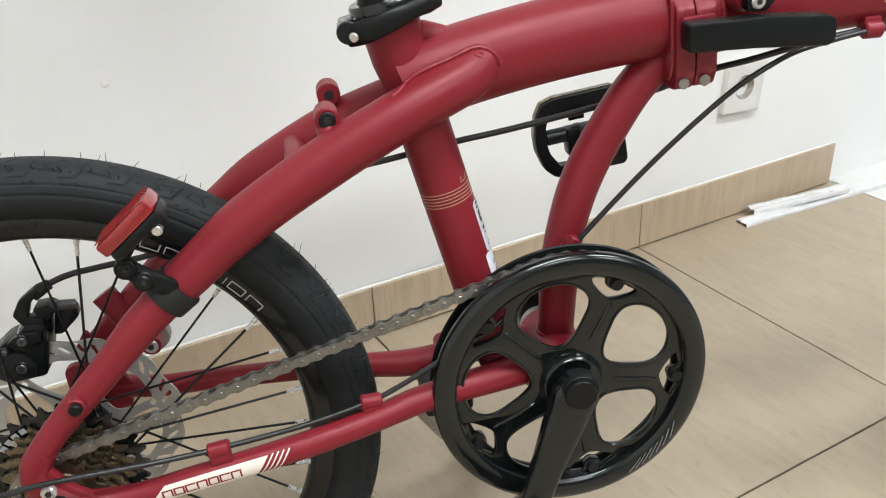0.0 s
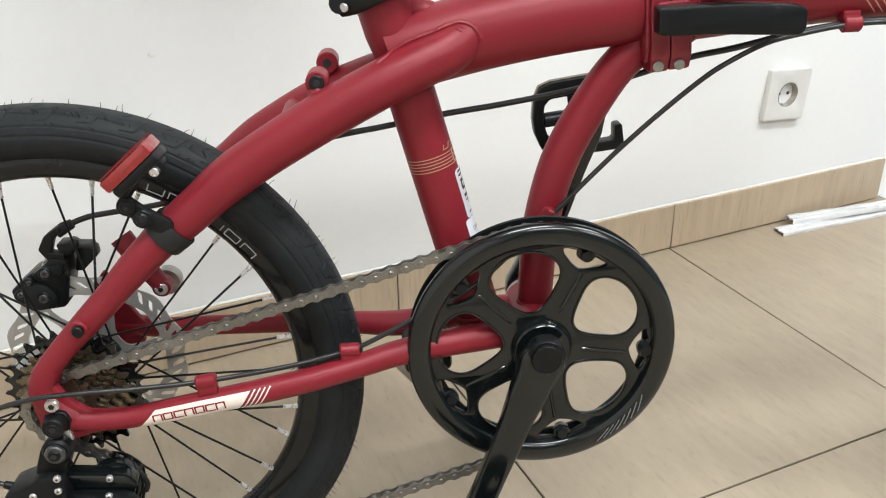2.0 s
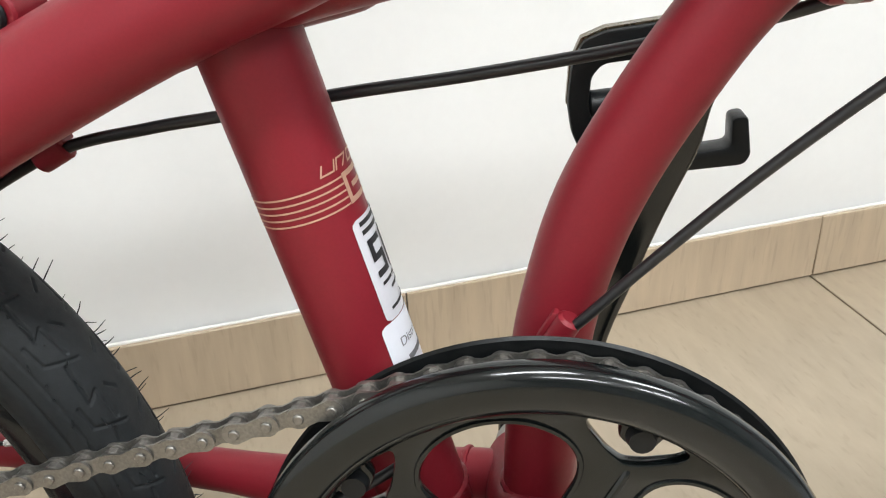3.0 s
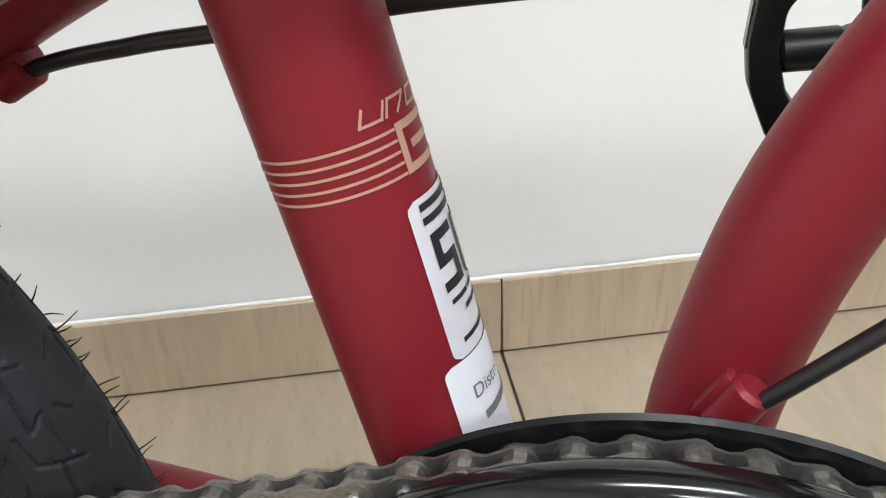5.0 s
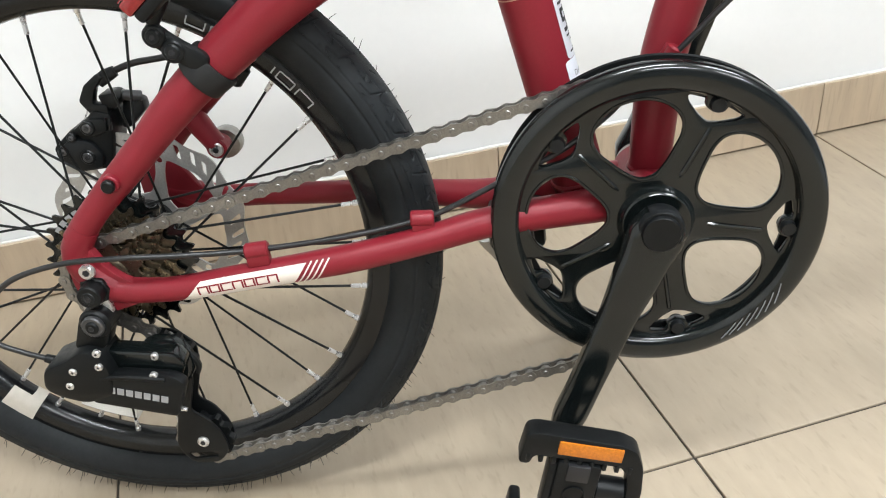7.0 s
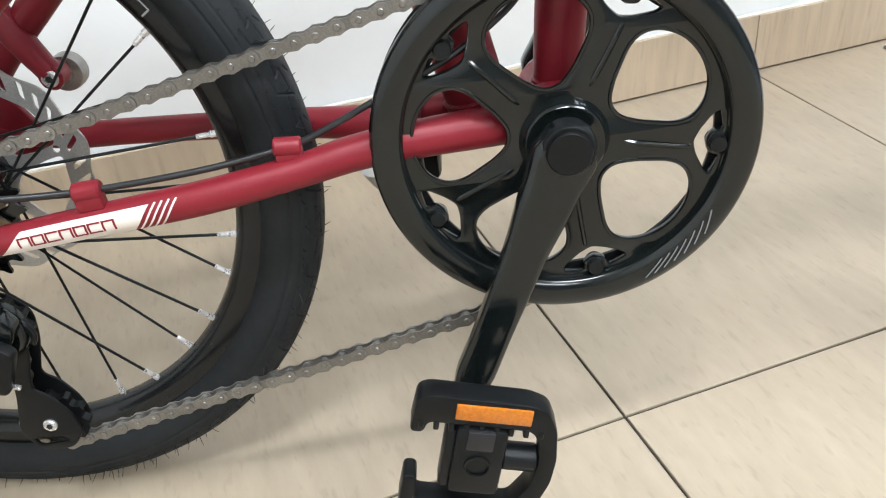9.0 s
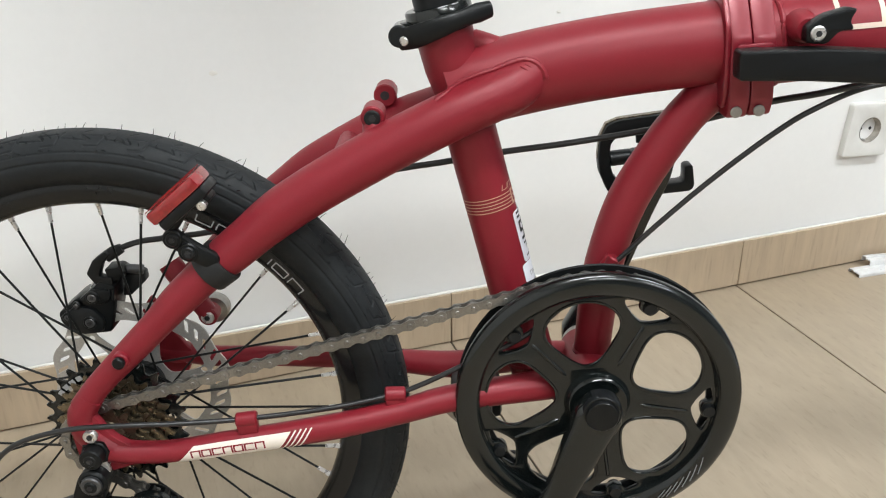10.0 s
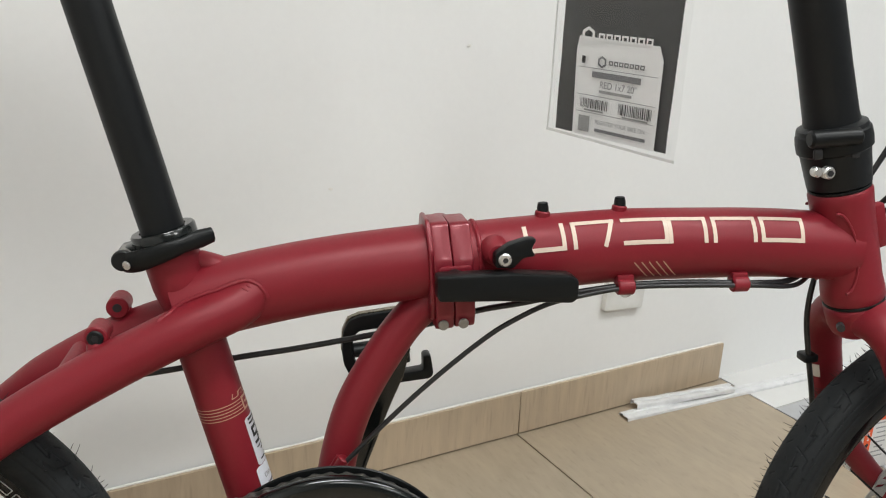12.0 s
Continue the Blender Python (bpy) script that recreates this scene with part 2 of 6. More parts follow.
class Path:
    """A smooth way through points, with an oval section: a (angle) is 0 towards the viewer's side (-y) and 90 degrees up."""

    def __init__(self, pts, ry, rz=None, step=0.006, side=(0, -1, 0)):
        P = np.array(pts, float)
        k = len(P)
        ry = np.full(k, ry) if np.isscalar(ry) else np.array(ry, float)
        rz = ry if rz is None else (np.full(k, rz) if np.isscalar(rz) else np.array(rz, float))
        E = np.vstack([2 * P[0] - P[1], P, 2 * P[-1] - P[-2]])
        C, A, Bv = [], [], []
        for i in range(k - 1):
            p0, p1, p2, p3 = E[i:i + 4]
            n = max(1, int(np.linalg.norm(p2 - p1) / step))
            for j in range(n + (i == k - 2)):
                t = j / n
                C.append(0.5 * ((2 * p1) + (p2 - p0) * t + (2 * p0 - 5 * p1 + 4 * p2 - p3) * t * t + (3 * p1 - p0 - 3 * p2 + p3) * t ** 3))
                w = t * t * (3 - 2 * t)
                A.append(ry[i] * (1 - w) + ry[i + 1] * w)
                Bv.append(rz[i] * (1 - w) + rz[i + 1] * w)
        self.C, self.ry, self.rz = np.array(C), np.array(A), np.array(Bv)
        T = np.gradient(self.C, axis=0)
        self.T = T / np.linalg.norm(T, axis=1)[:, None]
        if side is None:
            b = np.cross(self.T[0], (0.31, 0.52, 0.79))
            B = []
            for tg in self.T:
                b = b - (b @ tg) * tg
                b = b / np.linalg.norm(b)
                B.append(b)
            self.B = np.array(B)
        else:
            s = np.array(side, float)
            B = s - (self.T @ s)[:, None] * self.T
            self.B = B / np.linalg.norm(B, axis=1)[:, None]
        self.N = np.cross(self.B, self.T)
        self.S = np.r_[0, np.cumsum(np.linalg.norm(np.diff(self.C, axis=0), axis=1))]

    def at(self, s, a, off=0.0):
        g = lambda v: np.array([np.interp(s, self.S, v[:, i]) for i in range(3)])
        c, b, n = g(self.C), g(self.B), g(self.N)
        return Vector(c + (np.interp(s, self.S, self.ry) + off) * math.cos(a) * b + (np.interp(s, self.S, self.rz) + off) * math.sin(a) * n)

    def mesh(self, n=20, caps=True, square=1.0):
        """square under 1 turns the oval section into a box with rounded edges."""
        bm = bmesh.new()
        rings = []
        soft = lambda v: math.copysign(abs(v) ** square, v)
        for c, b, nn, ry, rz in zip(self.C, self.B, self.N, self.ry, self.rz):
            rings.append([bm.verts.new(c + ry * soft(math.cos(a)) * b + rz * soft(math.sin(a)) * nn) for a in (2 * math.pi * (i + 0.5) / n for i in range(n))])
        for r0, r1 in zip(rings, rings[1:]):
            for i in range(n):
                bm.faces.new((r0[i], r0[(i + 1) % n], r1[(i + 1) % n], r1[i]))
        if caps:
            bm.faces.new(rings[0][::-1])
            bm.faces.new(rings[-1])
        return bm


def tube(pts, r, n=20, rz=None, step=0.006, side=(0, -1, 0)):
    return Path(pts, r, rz, step, side).mesh(n)


def rod(p0, p1, r, n=12, bevel=0.0, r1=None):
    """A straight round bar with softened ends."""
    p0, p1 = Vector(p0), Vector(p1)
    d = p1 - p0
    L = d.length
    prof = [(r, 0), (r if r1 is None else r1, L)]
    if bevel:
        rr = r if r1 is None else r1
        prof = [(r - bevel, 0), (r, bevel), (rr, L - bevel), (rr - bevel, L)]
    bm = lathe(prof, n)
    bm.transform(Matrix.Translation(p0) @ d.to_track_quat("Z", "Y").to_matrix().to_4x4())
    return bm


def lathe(profile, n=48, closed=False, caps=True):
    """Turns (radius, height) about z."""
    bm = bmesh.new()
    rings = []
    for r, h in profile:
        rings.append([bm.verts.new((r * math.cos(a), r * math.sin(a), h)) for a in (2 * math.pi * i / n for i in range(n))])
    pairs = list(zip(rings, rings[1:])) + ([(rings[-1], rings[0])] if closed else [])
    for r0, r1 in pairs:
        for i in range(n):
            bm.faces.new((r0[i], r0[(i + 1) % n], r1[(i + 1) % n], r1[i]))
    if caps and not closed:
        bm.faces.new(rings[0][::-1])
        bm.faces.new(rings[-1])
    return bm


AXLE = Matrix.Rotation(radians(90), 4, "X")  # turns z to -y: (x, y, z) -> (x, -z, y)


def turned(profile, cx, cz, n=48, closed=False, y0=0.0):
    """A lathe about an axle along y at (cx, cz): heights count towards the viewer's side."""
    bm = lathe(profile, n, closed)
    bm.transform(Matrix.Translation((cx, y0, cz)) @ AXLE)
    return bm


def block(size, m=None, bevel=0.0015, seg=2, taper=None):
    """A box with rounded edges, centred, then posed by m."""
    bm = bmesh.new()
    bmesh.ops.create_cube(bm, size=1.0)
    for v in bm.verts:
        v.co = Vector((v.co.x * size[0], v.co.y * size[1], v.co.z * size[2]))
        if taper and v.co.x > 0:
            v.co.y *= taper
            v.co.z *= taper
    if bevel:
        bmesh.ops.bevel(bm, geom=bm.edges[:], offset=bevel, segments=seg, affect="EDGES", profile=0.5)
    if m is not None:
        bm.transform(m)
    return bm


def smooth_loop(pts, n=6):
    """A closed smooth outline through points."""
    P = np.array(pts, float)
    k = len(P)
    out = []
    for i in range(k):
        p0, p1, p2, p3 = P[i - 1], P[i], P[(i + 1) % k], P[(i + 2) % k]
        for j in range(n):
            t = j / n
            out.append(tuple(0.5 * ((2 * p1) + (p2 - p0) * t + (2 * p0 - 5 * p1 + 4 * p2 - p3) * t * t + (3 * p1 - p0 - 3 * p2 + p3) * t ** 3)))
    return out


def round_loop(pts, r, n=5):
    """A closed outline with corners rounded to about r."""
    out = []
    k = len(pts)
    for i in range(k):
        a, b, c = Vector(pts[i - 1]), Vector(pts[i]), Vector(pts[(i + 1) % k])
        da, dc = (a - b), (c - b)
        q = min(r, da.length * 0.48, dc.length * 0.48)
        p, s = b + da.normalized() * q, b + dc.normalized() * q
        for j in range(n + 1):
            t = j / n
            out.append(tuple((1 - t) ** 2 * p + 2 * t * (1 - t) * b + t * t * s))
    return out


def ring_loop(r, n=64, cx=0.0, cz=0.0):
    return [(cx + r * math.cos(2 * math.pi * i / n), cz + r * math.sin(2 * math.pi * i / n)) for i in range(n)]


def plate(loops, thick, bevel=0.0, m=None):
    """A flat plate with holes from outlines in x, z; it faces the viewer's side."""
    cu = bpy.data.curves.new("t", "CURVE")
    cu.dimensions, cu.fill_mode = "2D", "BOTH"
    cu.extrude, cu.bevel_depth, cu.bevel_resolution = max(0.0, thick / 2 - bevel), bevel, 1
    cu.offset = -bevel
    for lp in loops:
        sp = cu.splines.new("POLY")
        sp.points.add(len(lp) - 1)
        for p, (x, z) in zip(sp.points, lp):
            p.co = (x, z, 0, 1)
        sp.use_cyclic_u = True
    ob = bpy.data.objects.new("t", cu)
    me = bpy.data.meshes.new_from_object(ob)
    bm = bmesh.new()
    bm.from_mesh(me)
    bmesh.ops.remove_doubles(bm, verts=bm.verts[:], dist=1e-6)
    bpy.data.objects.remove(ob)
    bpy.data.curves.remove(cu)
    bpy.data.meshes.remove(me)
    bm.transform(AXLE)
    if m is not None:
        bm.transform(m)
    return bm


def quad_strip(bm, f, n=6, k=1):
    """Adds a patch f(i / n, j / k)."""
    g = [[bm.verts.new(f(i / n, j / k)) for j in range(k + 1)] for i in range(n + 1)]
    for i in range(n):
        for j in range(k):
            bm.faces.new((g[i][j], g[i + 1][j], g[i + 1][j + 1], g[i][j + 1]))


def strokes(bm, path, lines, width, s0, r, off=0.0005, a0=0.0):
    """Printed strokes on a tube: polylines in metres, (along, up), wrapped round its section."""
    for ln in lines:
        for (x0, h0), (x1, h1) in zip(ln, ln[1:]):
            d = math.hypot(x1 - x0, h1 - h0) or 1e-9
            tx, th = (x1 - x0) / d, (h1 - h0) / d
            ex = width / 2
            px, ph = -th * width / 2, tx * width / 2

            def f(i, j, x0=x0, h0=h0, x1=x1, h1=h1, tx=tx, th=th, px=px, ph=ph):
                q = -ex + i * (d + 2 * ex)
                x, h = x0 + tx * q + px * (2 * j - 1), h0 + th * q + ph * (2 * j - 1)
                return path.at(s0 + x, a0 + h / r, off)

            quad_strip(bm, f, max(2, int(d / 0.004)), 2)


def patch(bm, path, c4, s0, r, off=0.0005, n=8, k=8, a0=0.0):
    """A printed four-cornered field on a tube; corners in metres (along, up), in turn."""
    (xa, ha), (xb, hb), (xc, hc), (xd, hd) = c4

    def f(i, j):
        x = (xa * (1 - i) + xb * i) * (1 - j) + (xd * (1 - i) + xc * i) * j
        h = (ha * (1 - i) + hb * i) * (1 - j) + (hd * (1 - i) + hc * i) * j
        return path.at(s0 + x, a0 + h / r, off)

    quad_strip(bm, f, n, k)


def bead(points, r, seed=0):
    """A rippled weld bead along points."""
    p = Path(points, r, None, 0.0012, None)
    w = 0.75 + 0.35 * np.abs(np.sin(p.S / 0.0042 * math.pi + seed))
    p.ry, p.rz = p.ry * w, p.rz * w
    return p.mesh(8)


def ring_bead(path, s, r, seed=0, a0=0.0, a1=2 * math.pi, n=40, slant=0.0):
    """A weld bead round a tube."""
    return bead([path.at(s + slant * math.sin(a), a, -0.0005) for a in (a0 + (a1 - a0) * i / n for i in range(n + 1))], r, seed)


# ---- the room ----
def slab(name, corners, z0, z1, mat, label, kind="structure", category=""):
    """An upright prism on room corners (u, v)."""
    bm = bmesh.new()
    lo = [bm.verts.new(W(u, v, z0)) for u, v in corners]
    hi = [bm.verts.new(W(u, v, z1)) for u, v in corners]
    bm.faces.new(lo[::-1])
    bm.faces.new(hi)
    k = len(lo)
    for i in range(k):
        bm.faces.new((lo[i], lo[(i + 1) % k], hi[(i + 1) % k], hi[i]))
    return tagged(part(name, bm, mat, None, label), category=category, kind=kind)


def rect(u0, v0, u1, v1):
    return [(u0, v0), (u1, v0), (u1, v1), (u0, v1)]


floor = slab("floor", rect(-2.6, -0.15, 2.6, 6.2), -0.12, -0.003, GROUT, "beige grained floor tiles with dark thin joints")
wall_back = bmesh.new()
NU, NZ = 104, 56
gridv = []
for i in range(NU + 1):
    row = []
    for j in range(NZ + 1):
        u, z = -2.6 + 5.2 * i / NU, -0.004 + (CEIL + 0.004) * j / NZ
        h = 0.0018 * (noise.noise(Vector((u * 1.6, z * 1.6, 3.1))) + 0.5 * noise.noise(Vector((u * 5, z * 5, 8.7)))) if 0 < i < NU and 0 < j < NZ else 0
        row.append(wall_back.verts.new(W(u, h, z)))
    gridv.append(row)
for i in range(NU):
    for j in range(NZ):
        wall_back.faces.new((gridv[i][j], gridv[i + 1][j], gridv[i + 1][j + 1], gridv[i][j + 1]))
bw = [wall_back.verts.new(W(u, -0.15, z)) for u, z in ((-2.6, -0.004), (2.6, -0.004), (2.6, CEIL), (-2.6, CEIL))]
wall_back.faces.new(bw[::-1])
edge_runs = [[gridv[i][0] for i in range(NU + 1)], gridv[NU], [gridv[i][NZ] for i in range(NU, -1, -1)], gridv[0][::-1]]
for k, run in enumerate(edge_runs):
    wall_back.faces.new((*run, bw[(k + 1) % 4], bw[k]))
tagged(part("wall_back", wall_back, PAINTWALL, None, "white painted plaster wall, slightly uneven", 80), kind="structure")
# added out of view, white to bounce fill light onto the bag's label
slab("wall_left", rect(-2.75, 0.0, -2.6, 6.2), -0.12, CEIL, CEILPAINT, "added unseen white wall that bounces light from the left")
# right and front walls are added out of view, grey to cut bounce and reflections
slab("wall_right", rect(2.6, 0.0, 2.75, 6.2), -0.12, CEIL, CLOSING, "added unseen grey wall that dims reflections")
slab("wall_front", rect(-2.75, 6.2, 2.75, 6.35), -0.12, CEIL, CLOSING, "added unseen grey wall behind the viewer that dims reflections")
slab("ceiling", rect(-2.75, -0.15, 2.75, 6.35), CEIL, CEIL + 0.12, CEILPAINT, "plain white ceiling")

for lu, lv in LAMPS:
    lamp = thing("ceiling_light", W(lu, lv, CEIL), "white ceiling light with a long glowing diffuser", "ceiling light", "ceiling lights")
    base = Matrix.Translation(W(lu, lv, 0)) @ Matrix.Rotation(TH, 4, "Z")
    part("housing", block((1.24, 0.36, 0.04), base @ Matrix.Translation((0, 0, CEIL - 0.02)), 0.004), CEILPAINT, lamp)
    part("diffuser", block((1.18, 0.30, 0.02), base @ Matrix.Translation((0, 0, CEIL - 0.051)), 0.004), GLOW, lamp)

# small chips and filler spots on the wall
for k, (u, z, s) in enumerate([(-0.344, 0.466, 0.0034), (-0.790, 0.4275, 0.0050), (-0.132, 0.658, 0.0035)]):
    bm = bmesh.new()
    bmesh.ops.create_icosphere(bm, subdivisions=2, radius=s)
    for v in bm.verts:
        v.co *= 1 + 0.4 * noise.noise(v.co * 300 + Vector((k, 0, 0)))
    bm.transform(Matrix.Translation(W(u, 0.001, z)) @ Matrix.Rotation(TH, 4, "Z") @ Matrix.Diagonal((1.0, 0.12, 0.6, 1)))
    tagged(part("plaster_blob", bm, FILLER, None, "small dried plaster blob on the white wall"), category="plaster blob", group="plaster blobs", kind="structure")


# ---- wall socket, hanging bag, white strips ----
def wall_socket():
    """The white plate sits a little askew."""
    m = WALL_P @ Matrix.Translation((0.2120, -0.006, 0.2420)) @ Matrix.Rotation(radians(4.0), 4, "Y")
    t = thing("wall_socket", m.translation, "white plastic wall socket with a worn round well", "wall socket")
    r = 0.0437
    out = round_loop([(-r, -r), (r, -r), (r, r), (-r, r)], 0.005)
    part("cover_plate", plate([out, ring_loop(0.0205, 40)], 0.013, 0.002, m), PLATEWHITE, t)
    well = lathe([(0.0205, -0.0065), (0.0195, -0.004), (0.0185, 0.010), (0.0, 0.0105)], 40, caps=False)
    well.transform(m @ Matrix.Rotation(radians(-90), 4, "X"))
    part("well", well, SOCKETGREY, t, "grey worn socket well")
    for sx in (-0.0095, 0.0095):
        part("contact_hole", rod(m @ Vector((sx, 0.0095, 0)), m @ Vector((sx, 0.004, 0)), 0.0026, 12), INK, t)
    for sz in (-0.0175, 0.0175):
        part("earth_clip", block((0.004, 0.008, 0.002), m @ Matrix.Translation((0, 0.003, sz)), 0.0005), STEEL, t)


wall_socket()


def hanging_bag():
    """A clear bag that hangs from the handlebar on a cord, holding a black card and a white label card."""
    t = thing("hanging_bag", (0.2965, 0.1722, 0.61), "clear plastic bag with black card and white label hanging from handlebar", "document bag")

    def H(a, off, z):
        """A place on the bag: a metres along it, off towards its front, z up."""
        return Vector((0.25778 + 0.52446 * a - 0.85144 * off, 0.23457 - 0.85144 * a - 0.52446 * off, z))

    def bil(c, s, q):
        (a, b), (cc, d), (e, g), (h, k) = c
        return ((a * (1 - s) + cc * s) * (1 - q) + (h * (1 - s) + e * s) * q, (b * (1 - s) + d * s) * (1 - q) + (k * (1 - s) + g * s) * q)

    def sheet(c, v, amp, n=14, k=22, seed=0.0, thick=0.0006):
        bm = bmesh.new()

        def f(i, j):
            u, z = bil(c, i, j)
            return H(u, v + amp * (0.5 + noise.noise(Vector((u * 30 + seed, z * 24, seed)))), z)

        quad_strip(bm, f, n, k)
        g = bmesh.ops.extrude_face_region(bm, geom=bm.faces[:])
        bmesh.ops.translate(bm, verts=[q for q in g["geom"] if isinstance(q, bmesh.types.BMVert)], vec=H(0, -thick, 0) - H(0, 0, 0))
        return bm

    LABEL = ((0.0260, 0.6137), (0.1258, 0.6130), (0.1250, 0.7000), (0.0240, 0.7000))
    part("black_card", sheet(((0.0005, 0.6140), (0.1365, 0.6127), (0.1390, 0.8050), (0.0005, 0.8050)), 0.0010, 0.0012, seed=2.0), BLACKCARD, t, "black crinkled printed card")
    part("label_card", sheet(((0.0260, 0.6137), (0.1258, 0.6130), (0.1252, 0.6945), (0.0228, 0.6975)), 0.0042, 0.0004, seed=4.0, thick=0.0004), CARD, t, "white printed label card")
    part("label_flap", sheet(((0.0232, 0.6970), (0.1250, 0.6940), (0.1195, 0.7062), (0.0250, 0.7078)), 0.0042, 0.0004, 8, 3, seed=4.0, thick=0.0004), CARD, t)
    part("bag_film", sheet(((-0.0063, 0.6115), (0.1508, 0.6068), (0.1530, 0.8600), (-0.0050, 0.8600)), 0.0064, 0.0022, 26, 34, seed=7.0, thick=0.0002), FILM, t, "clear creased plastic film").visible_shadow = False
    part("bag_seam", sheet(((-0.0063, 0.6115), (0.1508, 0.6068), (0.1508, 0.6092), (-0.0063, 0.6139)), 0.0066, 0.0012, 22, 1, seed=7.0), CLEARREFL, t, "white welded bag seam")
    part("bag_seam", sheet(((-0.0063, 0.6115), (-0.0045, 0.6115), (-0.0032, 0.8600), (-0.0050, 0.8600)), 0.0066, 0.0012, 1, 30, seed=7.0), CLEARREFL, t)
    part("bag_cord", tube([tuple(H(0.0732, 0.004, 0.855)), (0.305, 0.170, 0.96), (0.3178, 0.1720, 1.084)], 0.0012, 8, side=(1, 0, 0)), SOFT, t)
    vv = 0.0052

    def on_label(bm):
        for q in bm.verts:
            u, z = bil(LABEL, q.co.x, q.co.z)
            q.co = H(u, vv + 0.0004, z)
        return bm

    def bar(x0, z0, x1, z1, mat, name="print_bar"):
        bm = bmesh.new()
        quad_strip(bm, lambda i, j: Vector((x0 + (x1 - x0) * i, 0, z0 + (z1 - z0) * j)), 3, 1)
        part(name, on_label(bm), mat, t)

    # maker's mark on the black card and on the label: plain shapes
    for cx, cz, s, mat in ((0.13, 1.10, 1.0, CARD), (0.32, 0.835, 0.66, GREYINK)):
        hexo = [(cx + 0.088 * s * math.cos(a), cz + 0.10 * s * math.sin(a)) for a in (radians(30 + 60 * i) for i in range(6))]
        hexi = [(cx + 0.055 * s * math.cos(a), cz + 0.063 * s * math.sin(a)) for a in (radians(30 + 60 * i) for i in range(6))]
        part("mark", on_label(plate([hexo, hexi], 0.0, 0)), mat, t)
        for q in range(7):
            x, w, h = cx + 0.125 * s + q * 0.092 * s, 0.075 * s, 0.038 * s
            part("mark_bar", on_label(plate([[(x, cz - h), (x + w, cz - h), (x + w, cz + h), (x, cz + h)],
                                             [(x + w * 0.26, cz - h * 0.45), (x + w * 0.74, cz - h * 0.45), (x + w * 0.74, cz + h * 0.45), (x + w * 0.26, cz + h * 0.45)]], 0.0, 0)), mat, t)

    def words(text, size, x, z):
        cu = bpy.data.curves.new("t", "FONT")
        cu.body, cu.size = text, size
        ob = bpy.data.objects.new("t", cu)
        me = bpy.data.meshes.new_from_object(ob)
        bm = bmesh.new()
        bm.from_mesh(me)
        bpy.data.objects.remove(ob)
        for q in bm.verts:
            q.co = Vector((x + q.co.x * 0.80, 0, z + q.co.y))
        part("lettering", on_label(bm), GREYINK, t)

    words("RED 1x7 20\"", 0.105, 0.31, 0.555)
    bar(0.21, 0.66, 0.79, 0.725, GREYINK)
    bar(0.31, 0.50, 0.70, 0.53, LOGOGREY)
    for z in (0.755, 0.455, 0.265):
        bar(0.04, z, 0.97, z + 0.006, GREYINK)
    rng = random.Random(4)
    for x0, x1, z0, z1 in ((0.09, 0.42, 0.315, 0.42), (0.56, 0.95, 0.305, 0.425)):
        x = x0
        while x < x1:
            w = rng.choice((0.005, 0.009, 0.014))
            bar(x, z0, x + w, z1, INK)
            x += w + rng.choice((0.006, 0.009, 0.013))
        bar(x0 + 0.05, z0 - 0.03, x1 - 0.04, z0 - 0.012, LOGOGREY)
    bar(0.08, 0.05, 0.22, 0.225, LOGOGREY)
    words("REGISTER YOUR BIKE ON :", 0.066, 0.29, 0.155)
    bar(0.29, 0.07, 0.90, 0.105, GREYINK)
    bar(0.07, 0.80, 0.115, 0.88, INK, "punch_hole")


hanging_bag()


def white_strip(name, a, b, z0, width, tilt, label, fold=0.35):
    """A long scuffed channel strip, open below, lying on the floor."""
    bm = bmesh.new()
    A, B = W(*a), W(*b)
    d = (B - A).normalized()
    side = Vector((-d.y, d.x, 0))
    prof = [(-0.5, 0.0), (-0.5, 0.012), (-0.42, 0.016), (0.05, 0.013), (0.10, 0.018), (0.42, 0.016), (0.5, 0.012), (0.5, 0.0),
            (0.46, 0.0), (0.46, 0.011), (0.40, 0.0135), (0.11, 0.015), (0.05, 0.0105), (-0.40, 0.013), (-0.46, 0.0105), (-0.46, 0.0)]
    n = 24
    rings = []
    for i in range(n + 1):
        p = A.lerp(B, i / n)
        sag = 0.0006 * math.sin(i * 0.9)
        rings.append([bm.verts.new(p + side * (q * width) + Vector((0, 0, z0[0] * (1 - i / n) + z0[1] * i / n + h * fold * 2 + q * tilt * width + sag * (h > 0.005)))) for q, h in prof])
    k = len(prof)
    for r0, r1 in zip(rings, rings[1:]):
        for j in range(k):
            bm.faces.new((r0[j], r0[(j + 1) % k], r1[(j + 1) % k], r1[j]))
    bm.faces.new(rings[0][::-1])
    bm.faces.new(rings[-1])
    return tagged(part(name, bm, STRIPWHITE, None, label, 30), category="trim strip", group="loose white strips")


white_strip("trim_strip", (0.207, 0.046), (0.99, 0.098), (0.0, 0.0), 0.027, 0.0, "long white plastic trim strip lying on the floor tiles", 0.2)
white_strip("trim_strip", (0.245, 0.030), (0.462, 0.062), (0.0075, 0.0085), 0.023, 0.0, "short scuffed white trim strip lying on another strip", 0.3)


